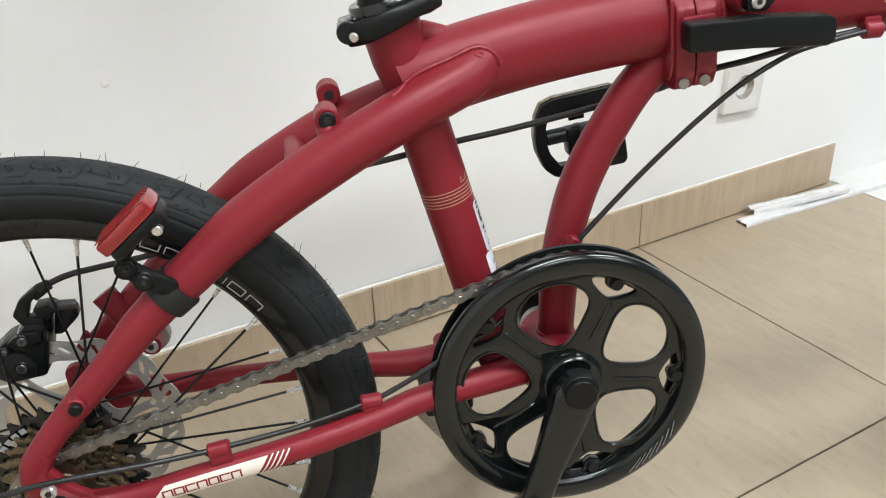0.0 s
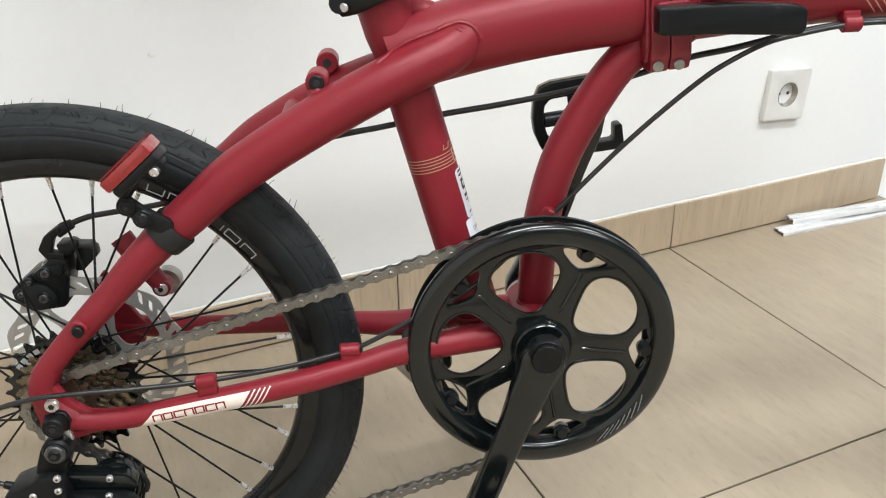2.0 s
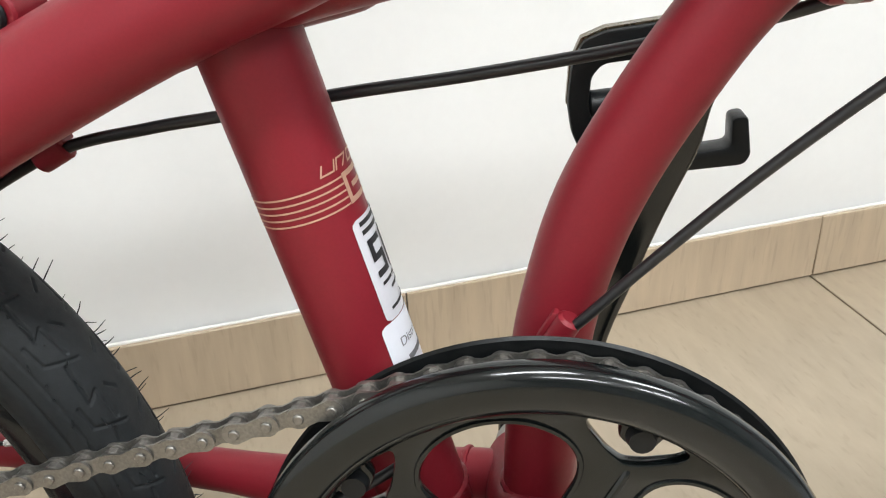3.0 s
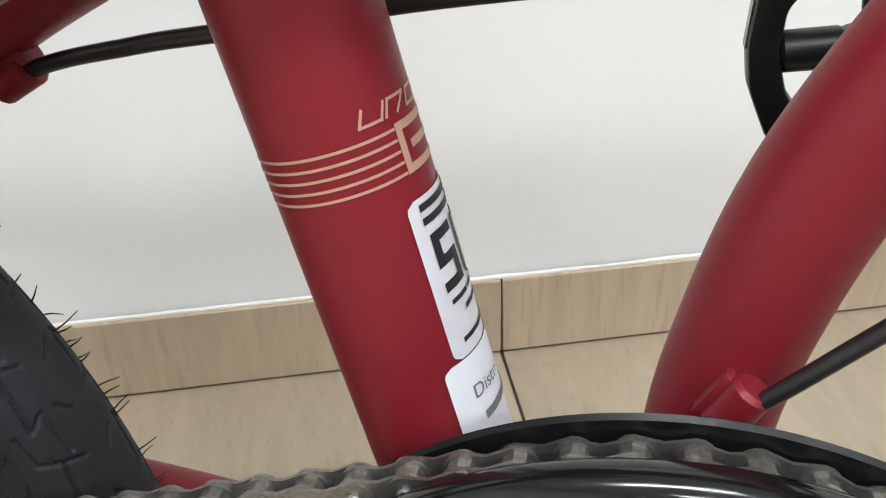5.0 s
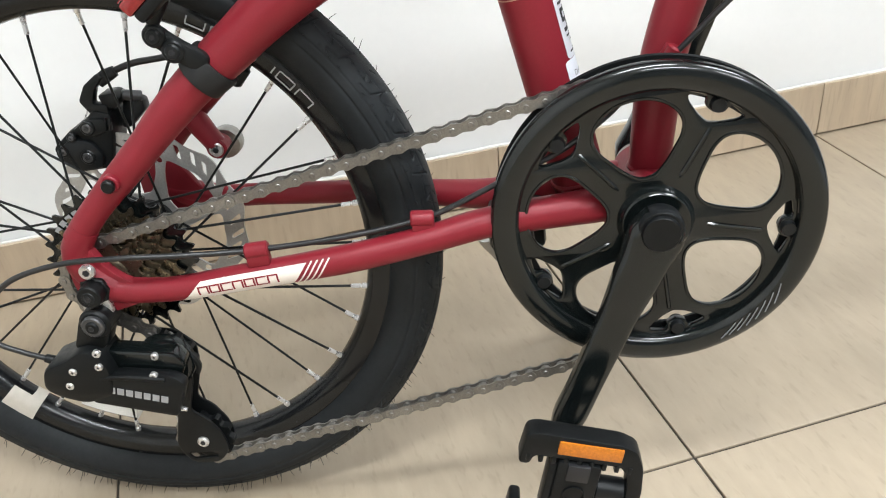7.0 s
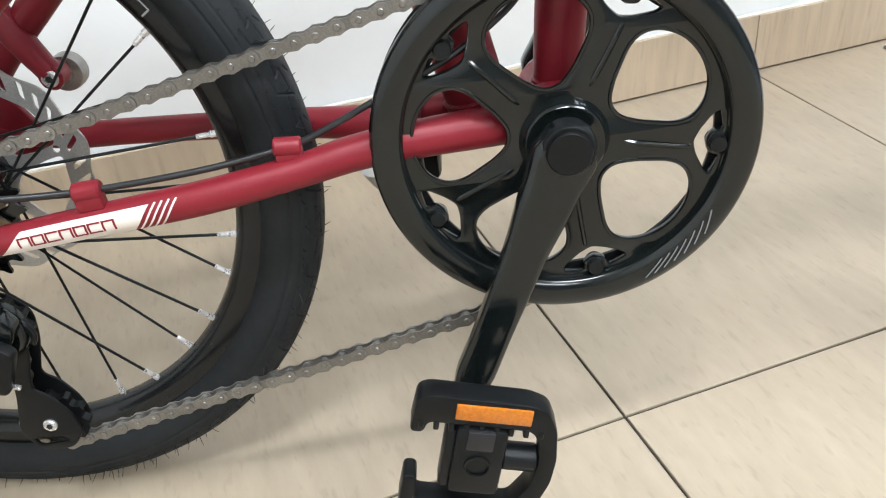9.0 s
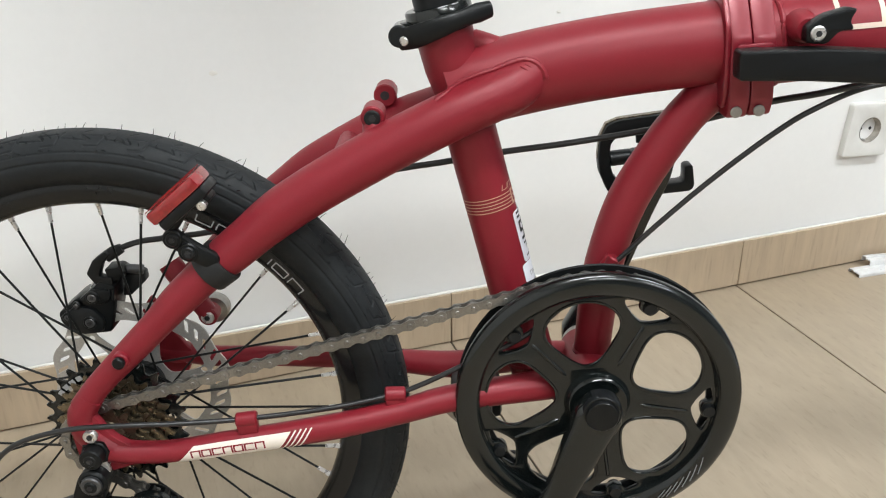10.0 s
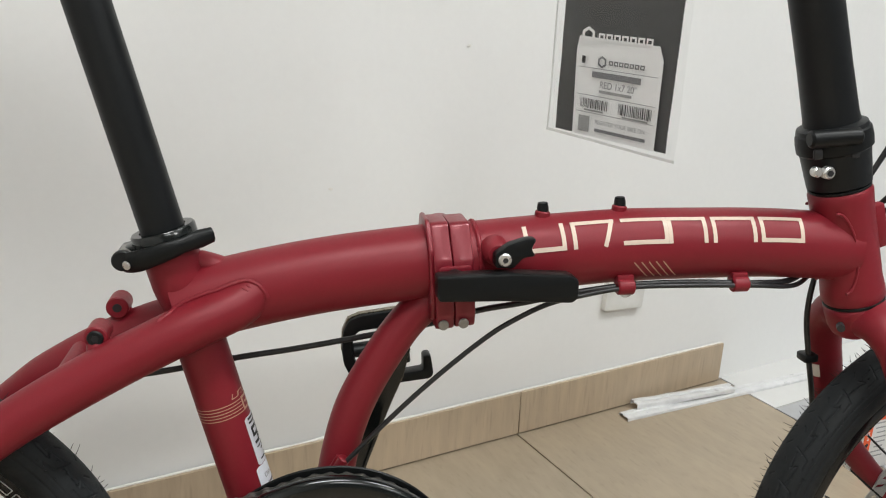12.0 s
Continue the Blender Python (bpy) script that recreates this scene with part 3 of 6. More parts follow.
def carton():
    """A small carton behind the front wheel, with an orange warning edge and printed bars."""
    m = WALL_P @ Matrix.Translation((0.439, -0.355, 0.0)) @ Matrix.Rotation(radians(-6), 4, "Z")
    t = thing("carton_box", m.translation, "small white carton with an orange edge standing on the floor", "box")
    part("carton_body", block((0.078, 0.050, 0.110), m @ Matrix.Translation((0.039, 0.025, 0.055)), 0.0015), CARTON, t)
    part("orange_edge", block((0.0150, 0.0012, 0.109), m @ Matrix.Translation((0.0085, -0.0006, 0.055)), 0.0), ORANGE, t, "orange printed edge")
    part("flap", block((0.076, 0.0500, 0.0012), m @ Matrix.Translation((0.040, 0.025, 0.1108)), 0.0), CARTON, t)
    for k in range(9):
        part("print_bar", block((0.020 + 0.012 * ((k * 5) % 3) / 2, 0.0004, 0.0022 if k else 0.0075), m @ Matrix.Translation((0.037, -0.0004, 0.096 - 0.0088 * k)), 0), ORANGE if k == 0 else LOGOGREY, t)
    part("warning_mark", block((0.0055, 0.0004, 0.0055), m @ Matrix.Translation((0.0085, -0.0014, 0.050)) @ Matrix.Rotation(radians(45), 4, "Y"), 0), INK, t)
    for k in range(4):
        part("print_bar", block((0.0035, 0.0004, 0.0022), m @ Matrix.Translation((0.0085, -0.0014, 0.060 + 0.0045 * k)), 0), CARTON, t)


carton()


# ---- the folding bicycle ----
AX, AZ = -0.3935, 0.2455          # rear axle
BX, BZ = 0.0040, 0.2508            # crank axle
bike = thing("folding_bicycle", (0, 0, 0), "matte red folding bicycle with black parts standing on the tiles", "bicycle")


# frame tubes
MAIN = Path([(-0.092, 0, 0.4910), (-0.068, 0, 0.4968), (-0.020, 0, 0.5042), (0.0356, 0, 0.5096), (0.108, 0, 0.5130)], 0.0275, 0.0299)
part("main_tube", MAIN.mesh(32), RED, bike)
FRONT = Path([(0.134, 0, 0.5108), (0.1916, 0, 0.5120), (0.2633, 0, 0.5121), (0.3371, 0, 0.5080), (0.3991, 0, 0.5030), (0.4685, 0, 0.4935)], 0.0275, [0.0311, 0.0308, 0.0304, 0.0299, 0.0295, 0.0292])
part("front_tube", FRONT.mesh(32), RED, bike)


def seat_x(z):
    return -0.0562 - 0.188 * (z - 0.331)


SEAT = Path([(seat_x(z), 0.002, z) for z in (0.252, 0.33, 0.42, 0.505)], 0.0195)
part("seat_tube", SEAT.mesh(28), RED, bike)
part("seat_tube_collar", Path([(seat_x(z), 0, z) for z in (0.498, 0.512, 0.530, 0.540)], [0.0192, 0.0210, 0.0212, 0.0212]).mesh(28), RED, bike)
part("seat_tube_gusset", Path([(-0.088, 0, 0.5305), (-0.074, 0, 0.528), (-0.058, 0, 0.520)], [0.004, 0.0085, 0.010]).mesh(16), RED, bike)
CURVE = Path([(0.1215, 0, 0.4935), (0.0868, 0, 0.4678), (0.0600, 0, 0.4350), (0.0357, 0, 0.3955), (0.0200, 0, 0.3525), (0.0136, 0, 0.3196), (0.0072, 0, 0.2690), (0.0060, 0, 0.2545)],
             [0.0152, 0.0150, 0.0155, 0.0159, 0.0154, 0.0156, 0.0150, 0.0146])
part("curved_tube", CURVE.mesh(24), RED, bike)
part("bottom_bracket_shell", turned([(0.0195, -0.034), (0.0208, -0.033), (0.0208, 0.033), (0.0195, 0.034)], BX, BZ, 40), RED, bike)

STAY_PTS = [(-0.0120, 0.0020, 0.5090), (-0.0340, -0.0125, 0.5035), (-0.0515, -0.0208, 0.4948), (-0.0930, -0.0300, 0.4816), (-0.1520, -0.0360, 0.4580), (-0.2140, -0.0430, 0.4286), (-0.2545, -0.0480, 0.4024),
            (-0.2961, -0.0550, 0.3730), (-0.3340, -0.0610, 0.3402), (-0.3740, -0.0660, 0.3060), (-0.3945, -0.0690, 0.2850)]
STAY_R = [0.0130, 0.0165, 0.0180, 0.0181, 0.0184, 0.0178, 0.0160, 0.0136, 0.0113, 0.0098, 0.0098]
STAY = Path(STAY_PTS, STAY_R)
part("seat_stay", STAY.mesh(24), RED, bike)
STAYL_PTS = [(-0.0160, 0.0060, 0.4950), (-0.0340, 0.0170, 0.4900), (-0.0480, 0.0250, 0.4840), (-0.0870, 0.0330, 0.4760), (-0.1450, 0.0400, 0.4590), (-0.2030, 0.0470, 0.4330), (-0.2410, 0.0520, 0.4090),
             (-0.2800, 0.0590, 0.3800), (-0.3160, 0.0640, 0.3500), (-0.3560, 0.0680, 0.3150), (-0.3850, 0.0700, 0.2870)]
STAYL = Path(STAYL_PTS, [0.0140, 0.0175, 0.0188, 0.0190, 0.0191, 0.0180, 0.0166, 0.0143, 0.0120, 0.0102, 0.0100])
part("seat_stay", STAYL.mesh(24), RED, bike)
CS_PTS = [(-0.3900, -0.0705, 0.2560), (-0.3800, -0.0702, 0.2455), (-0.3660, -0.0698, 0.2420), (-0.3507, -0.0693, 0.2403), (-0.3306, -0.0681, 0.2394), (-0.2840, -0.0651, 0.2422), (-0.2101, -0.0582, 0.2455), (-0.1536, -0.0496, 0.2502),
          (-0.1221, -0.0434, 0.2541), (-0.0997, -0.0404, 0.2555), (-0.0765, -0.0374, 0.2560), (-0.0346, -0.0294, 0.2545), (-0.0034, -0.0228, 0.2530)]
CS_R = [0.0104, 0.0100, 0.0095, 0.0090, 0.0089, 0.0095, 0.0104, 0.0101, 0.0108, 0.0113, 0.0116, 0.0124, 0.0130]
CS = Path(CS_PTS, CS_R)
part("chain_stay", CS.mesh(20), RED, bike)
CSL = Path([(-0.3860, 0.0705, 0.2640), (-0.3660, 0.0695, 0.2560), (-0.3350, 0.0660, 0.2500), (-0.2880, 0.0620, 0.2485), (-0.2130, 0.0550, 0.2452), (-0.1560, 0.0450, 0.2428), (-0.1150, 0.0370, 0.2412),
            (-0.0750, 0.0320, 0.2450), (-0.0320, 0.0270, 0.2495), (0.0, 0.0210, 0.2505)], [0.0104, 0.0100, 0.0096, 0.0094, 0.0096, 0.0108, 0.0120, 0.0122, 0.0125, 0.0128])
part("chain_stay", CSL.mesh(20), RED, bike)


def dropout(s):
    lp = round_loop([(-0.4055, 0.2830), (-0.3880, 0.2850), (-0.3760, 0.2600), (-0.358, 0.247), (-0.358, 0.234), (-0.3900, 0.226), (-0.4040, 0.232), (-0.4065, 0.262)], 0.010)
    return plate([lp], 0.008, 0.0015, Matrix.Translation((0, s * 0.0705, 0)))


part("dropout", dropout(-1), RED, bike)
part("dropout", dropout(1), RED, bike)
part("stay_elbow", tube([(-0.3860, -0.0680, 0.2935), (-0.3960, -0.0695, 0.2800), (-0.3965, -0.0705, 0.2680), (-0.3900, -0.0705, 0.2560), (-0.3780, -0.070, 0.2455)], [0.0100, 0.0108, 0.0108, 0.0106, 0.0100], 20), RED, bike)
part("stay_bridge", tube([(-0.178, -0.04, 0.452), (-0.176, 0, 0.4545), (-0.178, 0.04, 0.452)], 0.0085, 14, side=(1, 0, 0)), RED, bike)
part("stay_bridge", tube([(-0.086, -0.033, 0.2600), (-0.086, 0.033, 0.2600)], 0.0075, 14, side=(1, 0, 0)), RED, bike)

# weld beads
part("weld_bead", ring_bead(CURVE, 0.012, 0.0022, 1), RED, bike)
part("weld_bead", ring_bead(CURVE, CURVE.S[-1] - 0.013, 0.0020, 2), RED, bike)
part("weld_bead", ring_bead(SEAT, 0.012, 0.0022, 3), RED, bike)
part("weld_bead", ring_bead(MAIN, MAIN.S[-1] - 0.004, 0.0024, 4), RED, bike)
part("weld_bead", ring_bead(CS, CS.S[-1] - 0.026, 0.0018, 5), RED, bike)
part("weld_bead", ring_bead(CSL, CSL.S[-1] - 0.026, 0.0018, 6), RED, bike)
part("weld_bead", ring_bead(FRONT, 0.006, 0.0022, 7), RED, bike)


def joint_y(x, z):
    """How far the merged main tube and stay reach to the viewer's side."""
    out = 0.0
    for p in (MAIN, STAY):
        order = np.argsort(p.C[:, 0])
        c = [float(np.interp(x, p.C[order, 0], p.C[order, i])) for i in (1, 2)]
        ry, rz = float(np.interp(x, p.C[order, 0], p.ry[order])), float(np.interp(x, p.C[order, 0], p.rz[order]))
        q = (z - c[1]) / rz
        if abs(q) < 1:
            out = max(out, -c[0] + ry * math.sqrt(1 - q * q))
    return -out


# rounded weld along the stay's upper edge and round its end, with crescent ripples inside it
WELD = Path([(-0.104, 0, 0.4945), (-0.0905, 0, 0.5010), (-0.0820, 0, 0.5050), (-0.0705, 0, 0.5085), (-0.0600, 0, 0.5110), (-0.0486, 0, 0.5145), (-0.0390, 0, 0.5160), (-0.0310, 0, 0.5130), (-0.0262, 0, 0.5070), (-0.0250, 0, 0.5020)], 0.001, step=0.002)
part("weld_bead", bead([(x, joint_y(x, z) + 0.0005, z) for x, y, z in WELD.C], 0.0021, 3), RED, bike)
for k in range(3):
    crescent = []
    for i in range(25):
        q = i / 12 - 1
        x, z = -0.0350 + 0.0038 * k - 0.0080 * q * q, 0.5040 + (0.0085 + 0.0008 * k) * q
        crescent.append((x, joint_y(x, z) + 0.0003, z))
    part("weld_ripple", tube(crescent, [0.0004] + [0.0010] * 23 + [0.0004], 8, step=0.002, side=(1, 0, 0)), RED, bike)

# folding joint in the middle of the frame
def hinge():
    def half(x0, x1, zt, zb, y, zf):
        """One half of the joint: upright cheeks with a long bevelled face up to the top; zf is where the bevel starts."""
        lp = round_loop([(-y * 0.80, zb), (y * 0.80, zb), (y, zb + 0.012), (y, zf), (y * 0.50, zt), (-y * 0.50, zt), (-y, zf), (-y, zb + 0.012)], 0.004)
        return plate([lp], x1 - x0, 0.0018, Matrix.Translation(((x0 + x1) / 2, 0, 0)) @ Matrix.Rotation(radians(90), 4, "Z"))

    h = part("hinge_block", half(0.1020, 0.1168, 0.5475, 0.4625, 0.0320, 0.5200), REDGLOSS, bike, "machined red folding joint block")
    part("hinge_plate", half(0.1172, 0.1335, 0.5465, 0.4630, 0.0315, 0.5185), REDGLOSS, h)
    part("hinge_flange", half(0.0985, 0.1026, 0.5500, 0.4700, 0.0300, 0.5280), REDGLOSS, h)
    part("hinge_pin", rod((0.1170, 0.0335, 0.460), (0.1170, 0.0335, 0.5420), 0.0065, 16, 0.001), REDGLOSS, h)
    part("cheek_face", plate([round_loop([(0.1055, 0.5160), (0.1315, 0.5160), (0.1330, 0.4960), (0.1040, 0.4960)], 0.004)], 0.0030, 0.0012, Matrix.Translation((0, -0.0322, 0))), REDGLOSS, h)
    for x in (0.1075, 0.1235):
        part("bare_bolt", rod((x, -0.0305, 0.4685), (x, -0.0328, 0.4685), 0.0042, 14, 0.0008), GREYALLOY, h)
    lv = part("hinge_lever", plate([round_loop([(0.1005, 0.4960), (0.1005, 0.5160), (0.160, 0.5130), (0.2030, 0.5078), (0.2095, 0.5040), (0.2090, 0.4895), (0.2045, 0.4855), (0.150, 0.4920)], 0.0035)],
                                      0.0165, 0.0020, Matrix.Translation((0, -0.0490, 0))), BLACK, bike, "long black folding joint lever")
    part("lever_pivot", rod((0.117, -0.0315, 0.505), (0.117, -0.045, 0.505), 0.009, 18, 0.001), BLACK, lv)
    boss = part("latch_boss", rod((0.151, -0.020, 0.5245), (0.151, -0.0385, 0.5235), 0.0115, 20, 0.002, 0.0095), RED, bike)
    part("latch", plate([round_loop([(0.146, 0.5165), (0.146, 0.527), (0.157, 0.534), (0.172, 0.5375), (0.179, 0.5365), (0.1745, 0.529), (0.178, 0.523), (0.168, 0.5225), (0.160, 0.5145)], 0.0028)],
                        0.010, 0.0015, Matrix.Translation((0, -0.0445, 0))), BLACK, boss, "black plastic latch hook")
    part("latch_bolt", rod((0.1535, -0.049, 0.5225), (0.1535, -0.0515, 0.5225), 0.0052, 18, 0.001), STEEL, boss, "bright steel bolt")
    part("latch_socket", rod((0.1535, -0.0516, 0.5225), (0.1535, -0.0519, 0.5225), 0.0022, 6), INK, boss)


hinge()


# printed marks on the tubes: plain outlines, bars and bands
def prints():
    s_at = lambda p, x: float(np.interp(x, p.C[:, 0], p.S))
    s0 = s_at(FRONT, 0.1775)
    bm = bmesh.new()
    hgt, wd = 0.0190, 0.0034
    sets = [
        [(0.000, hgt), (0.000, 0.0), (0.0300, 0.0), (0.0300, hgt)],
        [(0.0390, 0.0), (0.0390, hgt), (0.0710, hgt), (0.0640, 0.0)],
        [(0.0800, hgt), (0.1145, hgt), (0.1145, 0.0), (0.0800, 0.0)],
        [(0.1180, 0.0), (0.1180, hgt), (0.1480, hgt), (0.1480, 0.0)],
        [(0.1560, 0.0), (0.1560, hgt), (0.1910, hgt), (0.1910, 0.0)],
        [(0.1980, 0.0), (0.2330, 0.0), (0.2330, hgt), (0.1980, hgt), (0.1980, 0.0)],
    ]
    strokes(bm, FRONT, [[(x, h + 0.0085) for x, h in ln] for ln in sets], wd, s0, 0.029)
    part("frame_print", bm, SILVERPRINT, bike, "champagne outline print")
    bm = bmesh.new()
    strokes(bm, FRONT, [[(0.088 + 0.0062 * k, -0.0075), (0.102 + 0.0062 * k, -0.0225)] for k in range(5)], 0.0010, s0, 0.029)
    part("slash_print", bm, GOLDPRINT, bike)
    # band of fine lines round the seat tube, with small outline marks
    sz = lambda z: float(np.interp(z, SEAT.C[:, 2], SEAT.S))
    bm = bmesh.new()
    for k in range(5):
        z = 0.4015 + 0.0026 * k

        def f(i, j, z=z):
            return sface(-0.014 + 0.0655 * i, z - 0.0004 + (j - 0.5) * 0.0007, 0.0002)

        quad_strip(bm, f, 40, 1)
    part("band_print", bm, GOLDPRINT, bike, "five fine gold lines")
    bm = bmesh.new()
    small = [[(0.0, 0.006), (0.0, 0.0), (0.0085, 0.0), (0.0085, 0.006)], [(0.0105, 0.0), (0.0105, 0.006), (0.019, 0.006), (0.016, 0.0)],
             [(0.022, 0.0), (0.022, 0.006), (0.031, 0.006), (0.030, 0.0), (0.022, 0.0)]]
    wrap(bm, [[(0.0098 + x * 0.68 + h * 0.25, h * 0.58) for x, h in ln] for ln in small], 0.0007, 0.4147, 2.0, 0.0002)
    wrap(bm, [[(0.0192, -0.0150), (0.0192, -0.0050), (0.034, -0.0050), (0.034, -0.0150), (0.0192, -0.0150)], [(0.023, -0.0100), (0.034, -0.0100)]], 0.0020, 0.4165, 2.0, 0.0002)
    part("tube_print", bm, GOLDPRINT, bike)
    # two stickers on the seat tube
    st = part("sticker", field(0.0168, 0.0488, 0.3520, 0.3945, 0.0003), STICKERGREY, bike, "silver sticker with black print")
    bm = bmesh.new()
    wrap(bm, [[(0.0185, 0.0372), (0.041, 0.0372)], [(0.0185, 0.0338), (0.041, 0.0338)]], 0.0018, 0.3550, 0.0, 0.0006)
    wrap(bm, [[(0.0255, 0.0290), (0.0195, 0.0290), (0.0195, 0.0225), (0.0255, 0.0225), (0.0255, 0.0160), (0.0195, 0.0160)], [(0.0300, 0.0290), (0.0300, 0.0160)],
              [(0.0345, 0.0160), (0.0345, 0.0290), (0.040, 0.0290), (0.040, 0.0160)]], 0.0026, 0.3550, 0.0, 0.0006)
    wrap(bm, [[(0.0195, 0.0118), (0.0255, 0.0118)], [(0.0275, 0.0118), (0.038, 0.0118)], [(0.024, 0.0082), (0.036, 0.0082)], [(0.0195, 0.0012), (0.037, 0.0012)]], 0.0013, 0.3550, 0.0, 0.0006)
    part("sticker_print", bm, INK, st)
    st2 = part("sticker", field(0.0128, 0.0488, 0.3140, 0.3518, 0.0005), STICKER, bike, "white paper sticker with small print")
    bm = bmesh.new()
    wrap(bm, [[(0.0195, 0.0020), (0.0215, 0.0020)], [(0.0235, 0.0020), (0.040, 0.0020)]], 0.0024, 0.3320, 0.0, 0.0008)
    part("sticker_print", bm, GREYINK, st2)
    cu = bpy.data.curves.new("t", "FONT")
    cu.body, cu.size = "Distri", 0.0056
    ob = bpy.data.objects.new("t", cu)
    me = bpy.data.meshes.new_from_object(ob)
    bm = bmesh.new()
    bm.from_mesh(me)
    bpy.data.objects.remove(ob)
    for q in bm.verts:
        q.co = sface(0.0310 + 0.0190 + q.co.x, 0.3400 + q.co.y, 0.0008)
    part("lettering", bm, GREYINK, st2)
    # cream field with a dark red mark on the chain stay
    sc = lambda x: float(np.interp(x, CS.C[:, 0], CS.S))
    bm = bmesh.new()
    a, b = sc(-0.331), sc(-0.232)
    patch(bm, CS, [(0.0, -0.0105), (0.081, -0.0105), (0.094, 0.0085), (0.0175, 0.0085)], a, 0.012, 0.0004, 24, 10)
    fld = part("cream_print", bm, CREAM, bike, "cream printed field")
    bm = bmesh.new()
    for k in range(7):
        x0 = 0.0150 + 0.0084 * k
        x1, h0, h1 = x0 + 0.0066, -0.0036, 0.0032
        ln = [(x0, h0), (x1, h0), (x1, h1), (x0, h1), (x0, h0)] if k % 3 == 1 else ([(x0, h0), (x0, h1), (x1, h1), (x1, h0)] if k % 3 == 0 else [(x1, h1), (x0, h1), (x0, h0), (x1, h0)])
        strokes(bm, CS, [ln], 0.0013, a, 0.012, 0.0007)
    part("print_mark", bm, RED, fld)
    bm = bmesh.new()
    strokes(bm, CS, [[(0.0845 + 0.0042 * k, -0.0105), (0.0975 + 0.0042 * k, 0.0085)] for k in range(4)], 0.0012, a, 0.012, 0.0004)
    part("slash_print", bm, CREAM, bike)


def sface(x, z, off):
    """A place on the seat tube: x metres round it from its rear edge, as seen from the viewer's side."""
    r = 0.0195
    s = float(np.interp(z, SEAT.C[:, 2], SEAT.S))
    return SEAT.at(s, radians(90) - x / r, off)


def wrap(bm, lines, width, z0, skew, off=0.0005):
    for ln in lines:
        for (x0, h0), (x1, h1) in zip(ln, ln[1:]):
            d = math.hypot(x1 - x0, h1 - h0) or 1e-9
            tx, th = (x1 - x0) / d, (h1 - h0) / d

            def f(i, j):
                q = -width / 2 + i * (d + width)
                return sface(0.0335 + x0 + tx * q - th * width * (j - 0.5), z0 + h0 + th * q + tx * width * (j - 0.5), off)

            quad_strip(bm, f, max(2, int(d / 0.003)), 1)


def field(x0, x1, z0, z1, off):
    """A sticker with rounded corners."""
    bm = bmesh.new()

    def f(i, j):
        d = min(j, 1 - j) * (z1 - z0)
        cut_in = 0.0 if d > 0.0025 else 0.0025 - math.sqrt(max(0.0, 0.0025 ** 2 - (0.0025 - d) ** 2))
        return sface(0.0310 + x0 + cut_in + (x1 - x0 - 2 * cut_in) * i, z0 + (z1 - z0) * j, off)

    quad_strip(bm, f, 14, 36)
    return bm


prints()

# bosses on the front tube
for x in (0.1965, 0.2605):
    s = float(np.interp(x, FRONT.C[:, 0], FRONT.S))
    p = FRONT.at(s, radians(90), -0.003)
    b = part("threaded_boss", rod(p, p + Vector((0.001, 0, 0.0065)), 0.0062, 16, 0.001), RED, bike)
    part("plug", lathe([(0.0048, 0), (0.0048, 0.003), (0.0040, 0.0068), (0.0025, 0.0072)], 14), BLACK, b)
    b.children[0].matrix_basis = Matrix.Translation(p + Vector((0.001, 0, 0.0064)))

# brake bosses on the stays
part("brake_boss", join(rod((-0.1500, -0.0100, 0.4845), (-0.1500, -0.0315, 0.4845), 0.0086, 20, 0.001), rod((-0.1500, -0.0220, 0.4840), (-0.1500, -0.0330, 0.4660), 0.0085, 16)), RED, bike)
part("boss_bolt", rod((-0.1500, -0.0312, 0.4845), (-0.1500, -0.0338, 0.4845), 0.0060, 18, 0.001), ANODIC, bike)
part("boss_socket", rod((-0.1500, -0.0337, 0.4845), (-0.1500, -0.0341, 0.4845), 0.0028, 6), INK, bike)
part("brake_boss", join(rod((-0.1450, 0.0480, 0.4875), (-0.1450, 0.0265, 0.4875), 0.0088, 20, 0.001), rod((-0.1450, 0.0390, 0.4870), (-0.1450, 0.0400, 0.4680), 0.0085, 16)), RED, bike)
part("boss_hole", rod((-0.1450, 0.0267, 0.4875), (-0.1450, 0.0262, 0.4875), 0.0036, 14), INK, bike)
part("stay_bolt", rod((-0.3530, -0.077, 0.3265), (-0.3530, -0.0820, 0.3265), 0.0046, 18, 0.001), BLACK, bike, "black stay bolt")
part("stay_bolt_boss", rod((-0.3530, -0.066, 0.3265), (-0.3530, -0.0775, 0.3265), 0.0064, 18, 0.001), RED, bike)

# seat post and its clamp
part("seat_post", Path([(seat_x(z), 0, z) for z in (0.51, 0.56, 0.80, 1.02)], 0.0165).mesh(28), ANODIC, bike, "matte black seat post")


def saddle():
    """Out of sight above, closing the post."""
    z = 1.03
    bm = bmesh.new()
    bmesh.ops.create_uvsphere(bm, u_segments=24, v_segments=12, radius=1.0)
    for v in bm.verts:
        x = v.co.x
        w = 0.075 if x < 0 else 0.075 * (1 - 0.75 * x)
        v.co = Vector((seat_x(z) + 0.13 * x, w * v.co.y, z + 0.02 + 0.028 * v.co.z + 0.012 * x * x))
    part("saddle", bm, SOFT, bike)


saddle()


